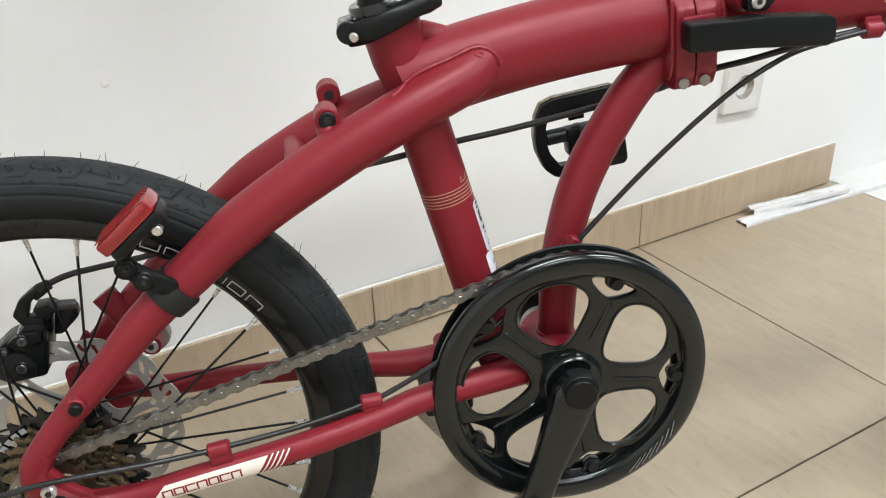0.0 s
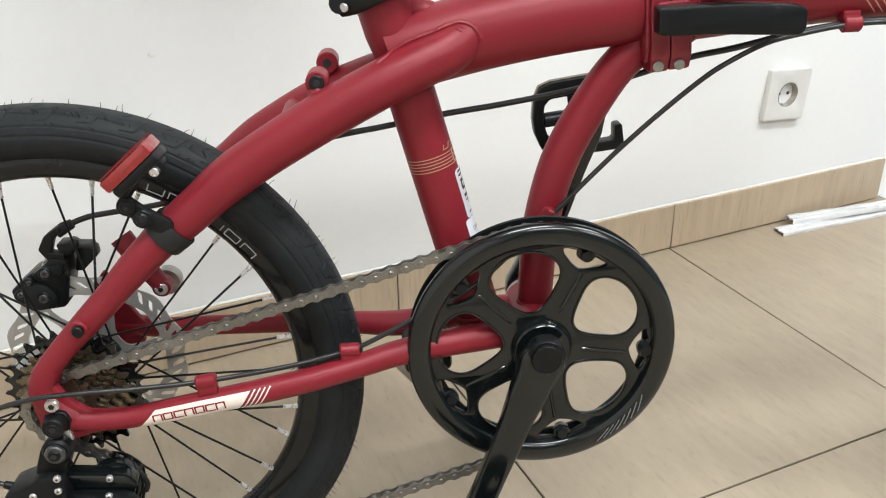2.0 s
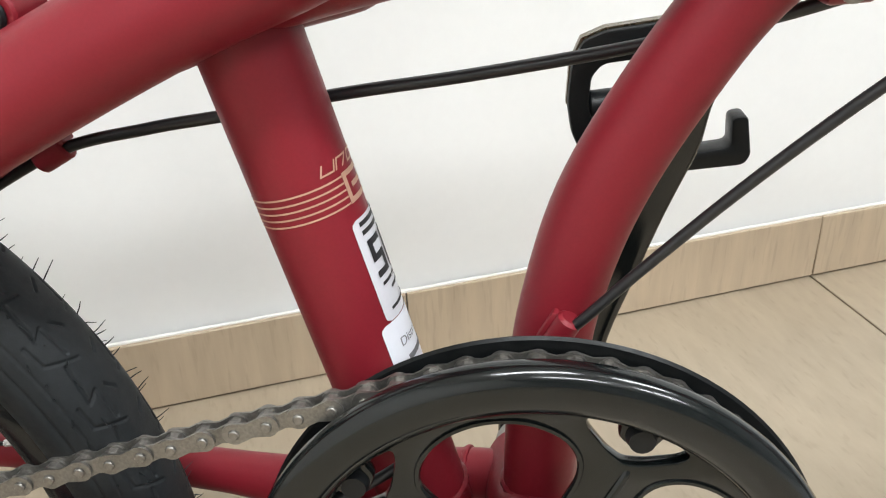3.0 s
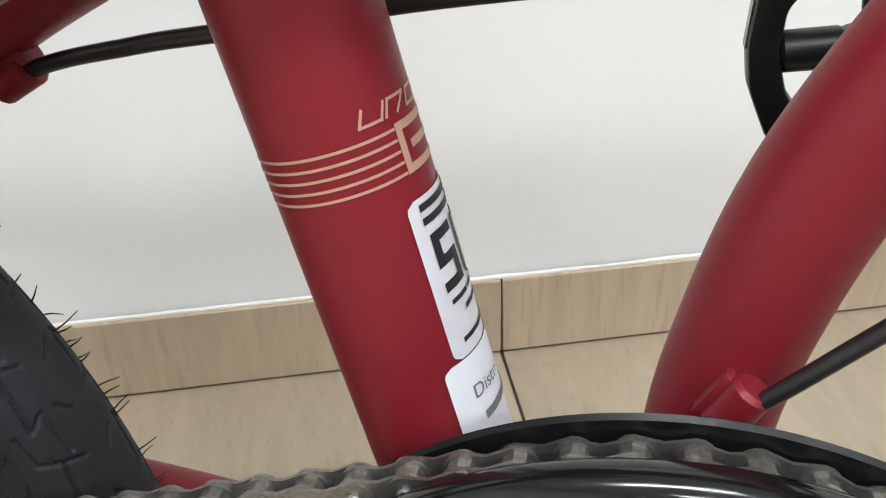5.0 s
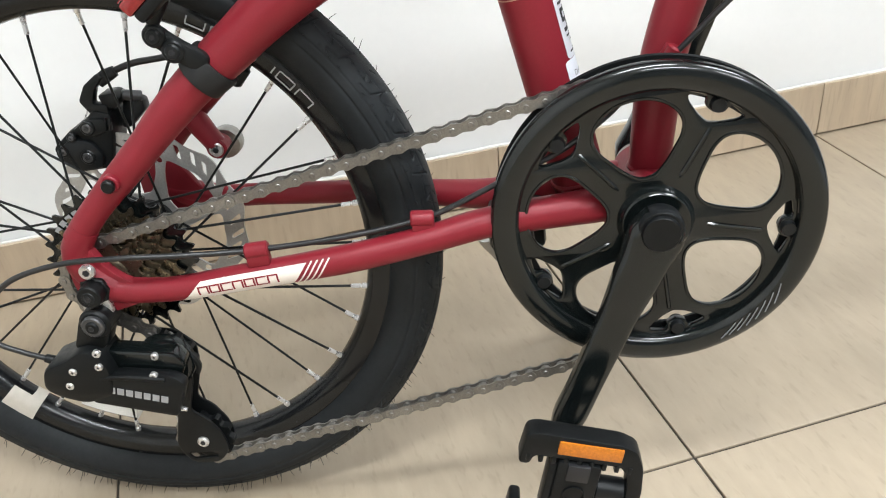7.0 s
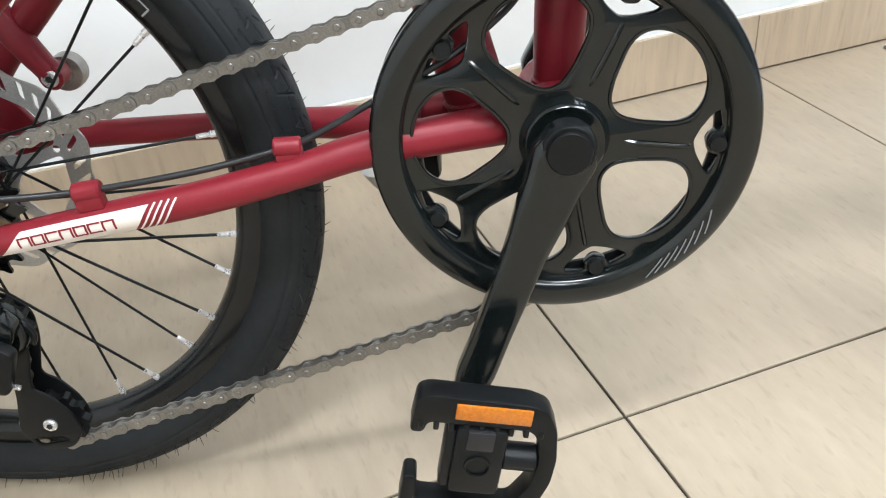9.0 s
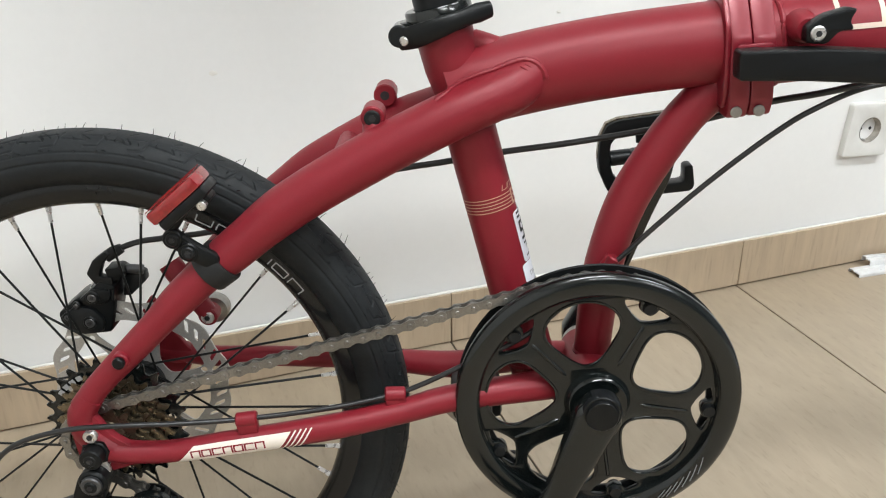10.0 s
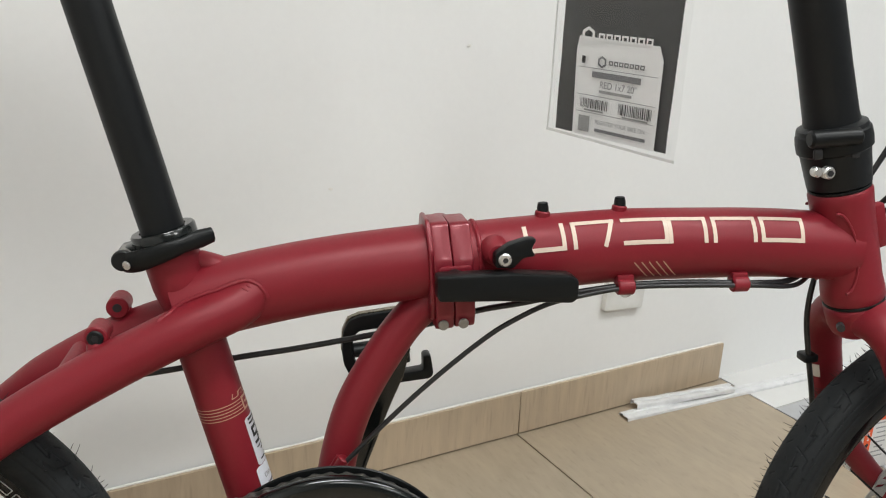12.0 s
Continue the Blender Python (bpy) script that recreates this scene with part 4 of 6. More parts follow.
def clamp():
    ax = Matrix.Translation((seat_x(0.545), 0, 0.545)) @ Matrix.Rotation(math.atan(-0.188), 4, "Y")
    bm = lathe([(0.0208, -0.0085), (0.0238, -0.0077), (0.0243, 0), (0.0243, 0.0095), (0.0232, 0.0110), (0.0175, 0.0110), (0.0175, -0.0085)], 36, closed=True)
    bm.transform(ax)
    c = part("seat_clamp", bm, GLOSS, bike, "gloss black quick release seat clamp")
    part("clamp_ear", block((0.016, 0.022, 0.013), ax @ Matrix.Translation((-0.026, 0.0, -0.001)), 0.002), GLOSS, c)
    part("clamp_nut", rod(ax @ Vector((-0.030, 0.004, 0)), ax @ Vector((-0.030, -0.022, 0)), 0.0058, 18, 0.001), GREYALLOY, c, "bare alloy nut")
    part("clamp_nut", rod(ax @ Vector((-0.030, -0.018, -0.001)), ax @ Vector((-0.030, -0.0235, -0.001)), 0.0078, 18, 0.001), ANODIC, c)
    lv = Path([ax @ Vector(q) for q in ((-0.0310, -0.0160, -0.0040), (-0.0200, -0.0255, -0.0035), (0.0, -0.0288, -0.0015), (0.0160, -0.0262, 0.0), (0.0270, -0.0200, 0.0), (0.0360, -0.0140, -0.0005))],
              [0.0034, 0.0030, 0.0028, 0.0030, 0.0040, 0.0034], [0.0078, 0.0082, 0.0072, 0.0058, 0.0070, 0.0058])
    part("clamp_lever", lv.mesh(16), BLACK, c)
    part("clamp_bolt", rod(ax @ Vector((-0.0270, -0.0245, -0.0045)), ax @ Vector((-0.0280, -0.0262, -0.0045)), 0.0034, 14, 0.0006), STEEL, c, "bright pivot bolt")


clamp()


# ---- wheels ----
def tyre_mesh(grooves=True):
    """A tyre with zigzag and cross grooves, its axle along y through the origin."""
    R, rt = 0.2260, 0.0228
    n, k = 2600, 124
    th = np.linspace(0, 2 * np.pi, n, endpoint=False)[:, None]
    ph = np.radians(np.r_[np.linspace(-150, -86, 11)[:-1], np.linspace(-86, 86, k - 20), np.linspace(86, 150, 11)[1:]])[None, :]
    arc = ph * rt                                   # metres from the crown
    along = th * 0.248
    P = 2 * np.pi * 0.248 / 46
    q = along % P
    depth = np.zeros((n, k))

    def groove(d, w, h):
        np.maximum(depth, h * np.clip(1.4 - np.abs(d) / w, 0, 1), out=depth)

    def line(points, a, shift, w, h):
        """A cut along points given as (share of the period, metres from the crown), on every period."""
        for (x0, y0), (x1, y1) in zip(points, points[1:]):
            x0, x1 = x0 * P, x1 * P
            for wrap_by in (-2, -1, 0, 1):
                x = (q + shift) % P - x0 - wrap_by * P
                dx, dy = x1 - x0, y1 - y0
                f = np.clip((x * dx + (a - y0) * dy) / (dx * dx + dy * dy), 0, 1)
                groove(np.hypot(x - f * dx, a - y0 - f * dy), w, h)

    for s in (-1, 1):
        a = s * arc
        shift = 0.5 * P if s > 0 else 0.0
        # lightning line on the shoulder, and a hooked cut from the crown across its ends
        line([(0.02, 0.0100), (0.47, 0.0112), (0.36, 0.0162), (0.92, 0.0142)], a, shift, 0.0005, 0.0013)
        line([(0.90, 0.0070), (0.98, 0.0140), (1.08, 0.0205), (1.40, 0.0212)], a, shift, 0.0005, 0.0011)
        line([(0.30, 0.0015), (0.44, 0.0060)], a, shift, 0.0005, 0.0011)
        groove(a - 0.0262, 0.0006, 0.0005)
        groove(a - 0.0335, 0.0007, 0.0008)
    rr = rt - depth
    flat = 1 - 0.05 * np.exp(-(arc / 0.009) ** 2)
    rad = R + rr * flat * np.cos(ph)
    X, Z = rad * np.cos(th), rad * np.sin(th)
    Y = np.broadcast_to(rr * np.sin(ph), X.shape)
    verts = np.stack([X, Y, Z], -1).reshape(-1, 3)
    i, j = np.meshgrid(np.arange(n), np.arange(k - 1), indexing="ij")
    a, b = i * k + j, ((i + 1) % n) * k + j
    faces = np.stack([a, a + 1, b + 1, b], -1).reshape(-1, 4)
    # close the bead
    i = np.arange(n)
    close = np.stack([i * k + k - 1, i * k, ((i + 1) % n) * k, ((i + 1) % n) * k + k - 1], -1)
    me = bpy.data.meshes.new("tyre")
    me.from_pydata(verts.tolist(), [], np.vstack([faces, close]).tolist())
    me.polygons.foreach_set("use_smooth", np.ones(len(me.polygons), bool))
    me.materials.append(RUBBER)
    return me


def hairs_mesh():
    """The small rubber vent hairs of a new tyre."""
    rng = random.Random(11)
    V, F = [], []
    for i in range(250):
        for a in (-62, -38, 38, 62):
            if rng.random() < 0.45:
                continue
            t = 2 * math.pi * (i + rng.uniform(-0.15, 0.15)) / 250
            ph = radians(a + rng.uniform(-4, 4))
            c = Vector((0.2260 + 0.0224 * math.cos(ph), 0.0224 * math.sin(ph), 0))
            d = Vector((math.cos(ph), math.sin(ph), rng.uniform(-0.5, 0.5))).normalized()
            L, w = rng.uniform(0.004, 0.0090), 0.00030
            bend = Vector((0, rng.uniform(-0.4, 0.4), rng.uniform(-0.5, 0.5)))
            u = d.cross(Vector((0, 0, 1))).normalized()
            v = d.cross(u)
            rot = Matrix.Rotation(t, 3, "Y")
            base = len(V)
            for q, ww in ((0, 1.3), (0.5, 1), (1.0, 0.6)):
                m = c + d * L * q + bend * L * q * q * 0.6
                V += [tuple(rot @ (m + (u * math.cos(g) + v * math.sin(g)) * w * ww)) for g in (0, 2.094, 4.189)]
            for lvl in (0, 3):
                for g in range(3):
                    F.append((base + lvl + g, base + lvl + (g + 1) % 3, base + lvl + 3 + (g + 1) % 3, base + lvl + 3 + g))
            F.append((base + 6, base + 7, base + 8))
    me = bpy.data.meshes.new("vent_hairs")
    me.from_pydata(V, [], F)
    me.materials.append(RUBBER)
    return me


TYRE, HAIRS = tyre_mesh(), hairs_mesh()
RIM_PROFILE = [(0.2085, -0.0118), (0.2085, 0.0118), (0.2070, 0.0126), (0.1990, 0.0120), (0.1945, 0.0112), (0.1895, 0.0060), (0.1880, 0.0), (0.1895, -0.0060), (0.1945, -0.0112), (0.1990, -0.0120), (0.2070, -0.0126)]
SPOKE_N, HUB_R, RIM_R = 32, 0.0215, 0.1885
SPOKE_ME = finish("spoke", rod((0, 0, 0), (0, 0, 1), 0.00105, 6), BLACK)
NIPPLE_ME = finish("nipple", join(rod((0, 0, 0), (0, 0, 0.010), 0.0018, 8, 0.0004), rod((0, 0, 0.009), (0, 0, 0.013), 0.0024, 8, 0.0004)), STEEL)


def wheel(name, m, label, flange, seed, hubprof, disc_y, phase=28.8):
    """A wheel with its axle along local y."""
    def bmat(bm):
        bm.transform(m)
        return bm

    rim = lathe(RIM_PROFILE, 144, closed=True)
    rim.transform(AXLE)
    w = part(name, bmat(rim), RIMBLACK, bike, label)
    piece("tyre", TYRE, w, m @ Matrix.Rotation(radians(seed * 7), 4, "Y"))
    tagged(piece("vent_hairs", HAIRS, w, m @ Matrix.Rotation(radians(seed * 7), 4, "Y")), "fine rubber vent hairs on the tyre", kind="stuff")
    hub = lathe(hubprof, 36)
    hub.transform(AXLE)
    part("hub", bmat(hub), ANODIC, w)
    for i in range(SPOKE_N):
        side = 1 if i % 2 else -1
        lead = 1 if (i // 2) % 2 else -1
        ar = 2 * math.pi * i / SPOKE_N + radians(phase)
        ah = ar + lead * radians(76)
        p0 = Vector((HUB_R * math.cos(ah), side * flange, HUB_R * math.sin(ah)))
        p1 = Vector((RIM_R * math.cos(ar), side * 0.003, RIM_R * math.sin(ar)))
        q = (p1 - p0).to_track_quat("Z", "Y").to_matrix().to_4x4()
        L = (p1 - p0).length
        piece("spoke", SPOKE_ME, w, m @ Matrix.Translation(p0) @ q @ Matrix.Diagonal((1, 1, L - 0.010, 1)))
        piece("nipple", NIPPLE_ME, w, m @ Matrix.Translation(p1) @ q @ Matrix.Translation((0, 0, -0.0125)))
    # outline print on the rim wall
    for s in (-1, 1):
        for base in (60.5,):
            bm = bmesh.new()
            r0, r1 = 0.1962, 0.2022
            y = s * 0.01235

            def arc_line(a0, ra, a1, rb, wdt=0.0011):
                def f(i, j):
                    a, r = a0 + (a1 - a0) * i, ra + (rb - ra) * i
                    if abs(a1 - a0) * 0.2 > abs(rb - ra):
                        r += (j - 0.5) * wdt
                    else:
                        a += (j - 0.5) * wdt / 0.2
                    return Vector((r * math.cos(a), y + s * 0.0001 + s * 0.0006 * (r - 0.199) / 0.008, r * math.sin(a)))

                quad_strip(bm, f, 4, 1)

            for g in range(6):
                a0 = radians(base - 5.1 * g)
                a1 = a0 - radians(3.9)
                arc_line(a0, r0, a0, r1)
                if g % 3 != 0:
                    arc_line(a0, r1, a1, r1)
                if g % 2 == 0:
                    arc_line(a0, r0, a1, r0)
                arc_line(a1, r0, a1, r1)
            part("rim_print", bmat(bm), LOGOGREY, w)
    # disc rotor
    if disc_y is not None:
        edge = lambda t: 0.0738 + 0.0018 * math.sin(12 * t)
        loops = [[(edge(t) * math.cos(t), edge(t) * math.sin(t)) for t in (2 * math.pi * i / 240 for i in range(240))]]
        for i in range(6):
            c = 2 * math.pi * i / 6
            polar = lambda r, a: (r * math.cos(c + a), r * math.sin(c + a))
            loops.append(round_loop([polar(0.0260, 0.22), polar(0.0260, 0.78), polar(0.0440, 1.06), polar(0.0570, 1.10), polar(0.0590, 0.64), polar(0.0570, 0.20), polar(0.0440, 0.16)], 0.005))
            for g, (a, r0, r1) in enumerate(((0.06, 0.0610, 0.0705), (0.22, 0.0625, 0.0712), (0.40, 0.0625, 0.0690), (0.56, 0.0630, 0.0700), (0.72, 0.0625, 0.0712), (0.90, 0.0610, 0.0705))):
                loops.append(round_loop([polar(r0, a), polar(r0, a + 0.062), polar(r1, a + 0.165), polar(r1, a + 0.103)], 0.0015, 3))
            loops.append(ring_loop(0.0026, 12, *polar(0.0545, 0.135)))
        loops.append(ring_loop(0.0175, 32))
        part("brake_rotor", bmat(plate(loops, 0.0018, 0.0, Matrix.Translation((0, disc_y, 0)) @ Matrix.Diagonal((1.09, 1, 1.09, 1)))), ROTOR, w, "drilled steel brake disc")
    return w


HX, HZ = AX + 0.0040, AZ + 0.0010        # hub
M_REAR = Matrix.Translation((AX + 0.0018, -0.004, AZ - 0.0013)) @ Matrix.Scale(0.9823, 4)
HUB_REAR = [(0.0045, -0.068), (0.0045, -0.060), (0.012, -0.058), (0.015, -0.046), (0.022, -0.044), (0.022, -0.040), (0.025, -0.034), (0.025, -0.031), (0.014, -0.026), (0.0125, 0.0),
            (0.014, 0.024), (0.025, 0.029), (0.025, 0.032), (0.018, 0.036), (0.0045, 0.040), (0.0045, 0.070)]
rear = wheel("rear_wheel", M_REAR, "black spoked rear wheel with a new tyre", 0.030, 3.0, HUB_REAR, 0.0425)

# sprockets on the rear hub: smallest outside
def sprocket(teeth, thick=0.0022, holes=True):
    r = teeth * 0.0127 / (2 * math.pi)
    out = []
    for i in range(teeth):
        for fr, dr in ((0.0, -0.0042), (0.14, -0.0038), (0.27, -0.0022), (0.40, 0.0016), (0.5, 0.0026), (0.60, 0.0016), (0.73, -0.0022), (0.86, -0.0038)):
            a = 2 * math.pi * (i + fr) / teeth
            out.append(((r + dr) * math.cos(a), (r + dr) * math.sin(a)))
    loops = [out]
    if holes and r > 0.036:
        for i in range(8):
            loops.append(ring_loop(0.0035, 12, (r - 0.011) * math.cos(i * math.pi / 4), (r - 0.011) * math.sin(i * math.pi / 4)))
    loops.append(ring_loop(0.0170, 32))
    return plate(loops, thick, 0.0)


block_body = turned([(0.0165, 0.030), (0.0165, 0.056), (0.0140, 0.058)], HX, HZ, 36)
fw = part("freewheel", block_body, BROWNSTEEL, bike, "seven-speed bronze steel freewheel")
for k, teeth in enumerate((28, 23, 21, 19, 17, 15, 14)):
    bm = sprocket(teeth)
    bm.transform(Matrix.Translation((HX, -0.0290 - 0.0043 * k, HZ)) @ Matrix.Rotation(0.13 * k, 4, "Y"))
    part("sprocket", bm, GLOSS if k == 0 else BROWNSTEEL, fw, "black largest sprocket" if k == 0 else "", 25)


# ---- crankset ----
crank_ang0 = -9.3
CHAIN_LINE = 0.0045    # the whole crankset sits this much nearer the middle


def crankset():
    P = lambda r, deg: (r * math.cos(radians(deg)), r * math.sin(radians(deg)))
    half = ((0.0330, 8), (0.0410, 18.5), (0.0525, 23.5), (0.0640, 25.6), (0.0735, 23.8), (0.0812, 18.0), (0.0862, 9.5))
    OPENING = [(r, o) for r, o in half] + [(0.0878, 0)] + [(r, -o) for r, o in half[::-1]]
    loops = [ring_loop(0.1010, 128)]
    for k in range(5):
        c = crank_ang0 + 36 + 72 * k
        loops.append(smooth_loop([P(r, c + o) for r, o in OPENING], 5))
        b = crank_ang0 + 72 * k
        loops.append(round_loop([P(r, b + o) for r, o in ((0.0898, -13), (0.0915, -5.2), (0.0850, -4.6), (0.0822, 0), (0.0850, 4.6), (0.0915, 5.2), (0.0898, 13), (0.0855, 11.6), (0.0782, 5.5), (0.0752, 0), (0.0782, -5.5), (0.0855, -11.6))], 0.0022, 3))
    M = Matrix.Translation((BX, -0.0490, BZ))
    sp = part("chainwheel_spider", plate(loops, 0.0060, 0.0014, M), GLOSS, bike, "five-armed gloss black chainwheel", 35)
    # raised ribs: round the big openings and along the arms
    for k in range(5):
        c = crank_ang0 + 36 + 72 * k
        hole = smooth_loop([P(r, c + o) for r, o in OPENING], 4)
        pts = [(BX + x * 1.004, -0.0516, BZ + z * 1.004) for x, z in hole]
        part("opening_rim", tube(pts + pts[:1], 0.0013, 6, step=0.003), GLOSS, sp)
        b = crank_ang0 + 72 * k
        lo = [(BX + x, y, BZ + z) for y, (x, z) in ((-0.0505, P(0.0345, b - 1.0)), (-0.0524, P(0.0400, b - 1.4)), (-0.0522, P(0.0560, b - 2.2)), (-0.0518, P(0.0710, b - 2.4)), (-0.0500, P(0.0735, b - 2.4)))]
        part("arm_rib", tube(lo, 0.0016, 8), GLOSS, sp)
        x, z = P(0.0888, b)
        part("chainring_bolt", turned([(0.0055, 0.044), (0.0055, 0.053), (0.0046, 0.0545), (0.0046, 0.056)], BX + x, BZ + z, 16), ANODIC, sp)
        part("bolt_lug", block((0.0135, 0.0065, 0.0115), Matrix.Translation((BX + x * 1.03, -0.0490, BZ + z * 1.03)) @ Matrix.Rotation(-radians(b), 4, "Y"), 0.0028), GLOSS, sp)
    # outer guard: a fat rounded band; inner guard: a thin disc
    prof = []
    for i in range(20):
        a = 2 * math.pi * i / 20
        ca, sa = math.cos(a), math.sin(a)
        prof.append((0.1027 + 0.0099 * math.copysign(abs(ca) ** 0.8, ca), 0.0535 + 0.0068 * math.copysign(abs(sa) ** 0.9, sa)))
    part("chain_guard", turned(prof, BX, BZ, 160, closed=True), GLOSS, sp, "rounded gloss black chain guard", 60)
    part("inner_guard", turned([(0.1105, 0.0345), (0.1115, 0.0355), (0.1105, 0.0368), (0.0940, 0.0368), (0.0930, 0.0355), (0.0940, 0.0345)], BX, BZ, 128, closed=True), BLACK, sp)
    part("chainring_teeth", plate([ring_loop(0.0995, 104), ring_loop(0.088, 80)], 0.0024, 0, Matrix.Translation((BX, -0.0430, BZ))), ANODIC, sp)
    # small pale slanting streaks on the guard's rim: gloss highlights painted in grey
    for k in range(7):
        a0 = -66 + (3.2 + 0.15 * k) * k

        def streak(i, j, a0=a0):
            a, r = radians(a0 + 8.5 * i), 0.1050 - 0.0065 * i + (j - 0.5) * 0.0010
            return Vector((BX + r * math.cos(a), -0.0607, BZ + r * math.sin(a)))

        bm = bmesh.new()
        quad_strip(bm, streak, 6, 1)
        part("guard_print", bm, GREYINK, sp)
    # hub and crank arm
    part("hub_boss", turned([(0.0275, 0.044), (0.0262, 0.0525), (0.0238, 0.0580), (0.0225, 0.0592), (0.0205, 0.0590), (0.0165, 0.0582), (0.0140, 0.0590), (0.0135, 0.0650), (0.0, 0.0650)], BX, BZ, 48), GLOSS, sp)
    d = Vector((-0.0755, 0, -0.1525)).normalized()
    L = 0.170
    o = Vector((BX, 0, BZ))

    # right arm points down and back, left arm up and forward
    R = Path([tuple(o + Vector((0, y, 0)) + d * q) for y, q in ((-0.0690, -0.010), (-0.0695, 0.004), (-0.0720, 0.030), (-0.0765, 0.075), (-0.0810, 0.125), (-0.0825, 0.155), (-0.0825, 0.182))],
             [0.0070, 0.0090, 0.0085, 0.0076, 0.0072, 0.0070, 0.0055], [0.0130, 0.0190, 0.0165, 0.0128, 0.0118, 0.0122, 0.0080])
    arm_r = part("crank_arm", R.mesh(28, square=0.45), GLOSS, bike, "black alloy crank arm")
    part("crank_cap", turned([(0.0130, 0.0755), (0.0130, 0.0795), (0.0120, 0.0808), (0.0, 0.0808)], BX, BZ, 36), BLACK, arm_r, "round black dust cap")
    part("crank_boss", turned([(0.0160, 0.0650), (0.0160, 0.0760), (0.0148, 0.0778), (0.0, 0.0778)], BX, BZ, 40), ANODIC, arm_r)
    Lp = Path([tuple(o + Vector((0, y, 0)) - d * q) for y, q in ((0.0560, -0.010), (0.0565, 0.004), (0.0600, 0.030), (0.0660, 0.075), (0.0710, 0.125), (0.0725, 0.155), (0.0725, 0.182))],
              [0.0070, 0.0090, 0.0085, 0.0076, 0.0072, 0.0070, 0.0055], [0.0130, 0.0190, 0.0165, 0.0128, 0.0118, 0.0122, 0.0080])
    part("crank_arm", Lp.mesh(28, square=0.45), GLOSS, bike, "black alloy crank arm")
    sp.location.y = arm_r.location.y = CHAIN_LINE
    sp.location.z = -0.0033
    return o + d * L, o - d * L


PED_R, PED_L = crankset()


# ---- chain ----
def chain():
    def arc(cx, cz, r, a0, a1, y, n=40):
        return [(cx + r * math.cos(radians(a0 + (a1 - a0) * i / n)), y, cz + r * math.sin(radians(a0 + (a1 - a0) * i / n))) for i in range(n + 1)]

    yr, yf = -0.0556, -0.0370
    pts = arc(AX, AZ, 0.0285, 225, 101.5, yr) + arc(BX, BZ - 0.0033, 0.1030, 101.5, -78.5, yf, 80)
    pts += [(-0.180, -0.047, 0.1045), (-0.356, yr, 0.0715)]
    pts += arc(-0.3570, 0.0940, 0.0200, 258, 150, yr, 12)
    pts += [(-0.3650, yr, 0.1300)]
    pts += arc(-0.3730, 0.1730, 0.0200, -35, 48, yr, 12)
    pts += [(AX + 0.0285 * math.cos(radians(255)) + 0.0, yr, AZ - 0.0285)]
    P = np.array(pts + pts[:1])
    S = np.r_[0, np.cumsum(np.linalg.norm(np.diff(P, axis=0), axis=1))]
    N = int(round(S[-1] / 0.0127))
    N += N % 2
    step = S[-1] / N
    at = lambda s: Vector([np.interp(s % S[-1], S, P[:, i]) for i in range(3)])

    def eight(ph, waist, L):
        out = []
        for i in range(9):
            a = radians(90 + 180 * i / 8)
            out.append((-L / 2 + ph * math.cos(a), ph * math.sin(a)))
        out.append((0, -waist))
        for i in range(9):
            a = radians(-90 + 180 * i / 8)
            out.append((L / 2 + ph * math.cos(a), ph * math.sin(a)))
        out.append((0, waist))
        return out

    def link(outer):
        y = 0.0034 if outer else 0.0023
        bms = [plate([eight(0.0045, 0.0031, 0.0127)], 0.0010, 0, Matrix.Translation((0, s * y, 0))) for s in (-1, 1)]
        if outer:
            for x in (-0.00635, 0.00635):
                bms.append(rod((x, -0.0050, 0), (x, 0.0050, 0), 0.0021, 8, 0.0004))
        else:
            for x in (-0.00635, 0.00635):
                bms.append(rod((x, -0.002, 0), (x, 0.002, 0), 0.0038, 8))
        return finish("chain_link", join(*bms), CHAIN)

    mo, mi = link(True), link(False)
    first = None
    for i in range(N):
        a, b = at(i * step), at((i + 1) * step)
        d = (b - a).normalized()
        z = d.cross(Vector((0, 1, 0))).normalized() * -1
        y = z.cross(d)
        m = Matrix(((d.x, y.x, z.x, 0), (d.y, y.y, z.y, 0), (d.z, y.z, z.z, 0), (0, 0, 0, 1)))
        m.translation = (a + b) / 2
        if first is None:
            first = tagged(piece("chain", mi, bike, m), "grey steel roller chain")
        else:
            piece("chain_link", mo if i % 2 else mi, first, m)


chain()


# ---- fork, front wheel, stem ----
HB = Vector((0.4800, 0, 0.4470))                    # bottom of the head tube
DOWN = Vector((0.2149, 0, -0.9766)).normalized()   # along the steering axis
FWD = Vector((0.9766, 0, 0.2149)).normalized()
STEER = Matrix.Translation(HB) @ Matrix.Rotation(radians(7.0), 4, -DOWN) @ Matrix.Translation(-HB)


def along(s, f=0.0, y=0.0):
    """A place on the steering axis: s metres down it, f ahead, y to the left."""
    return HB + DOWN * s + FWD * f + Vector((0, y, 0))


AXISM = Matrix((( FWD.x, 0, -DOWN.x, HB.x), (0, 1, 0, 0), (FWD.z, 0, -DOWN.z, HB.z), (0, 0, 0, 1)))  # local z runs up the axis


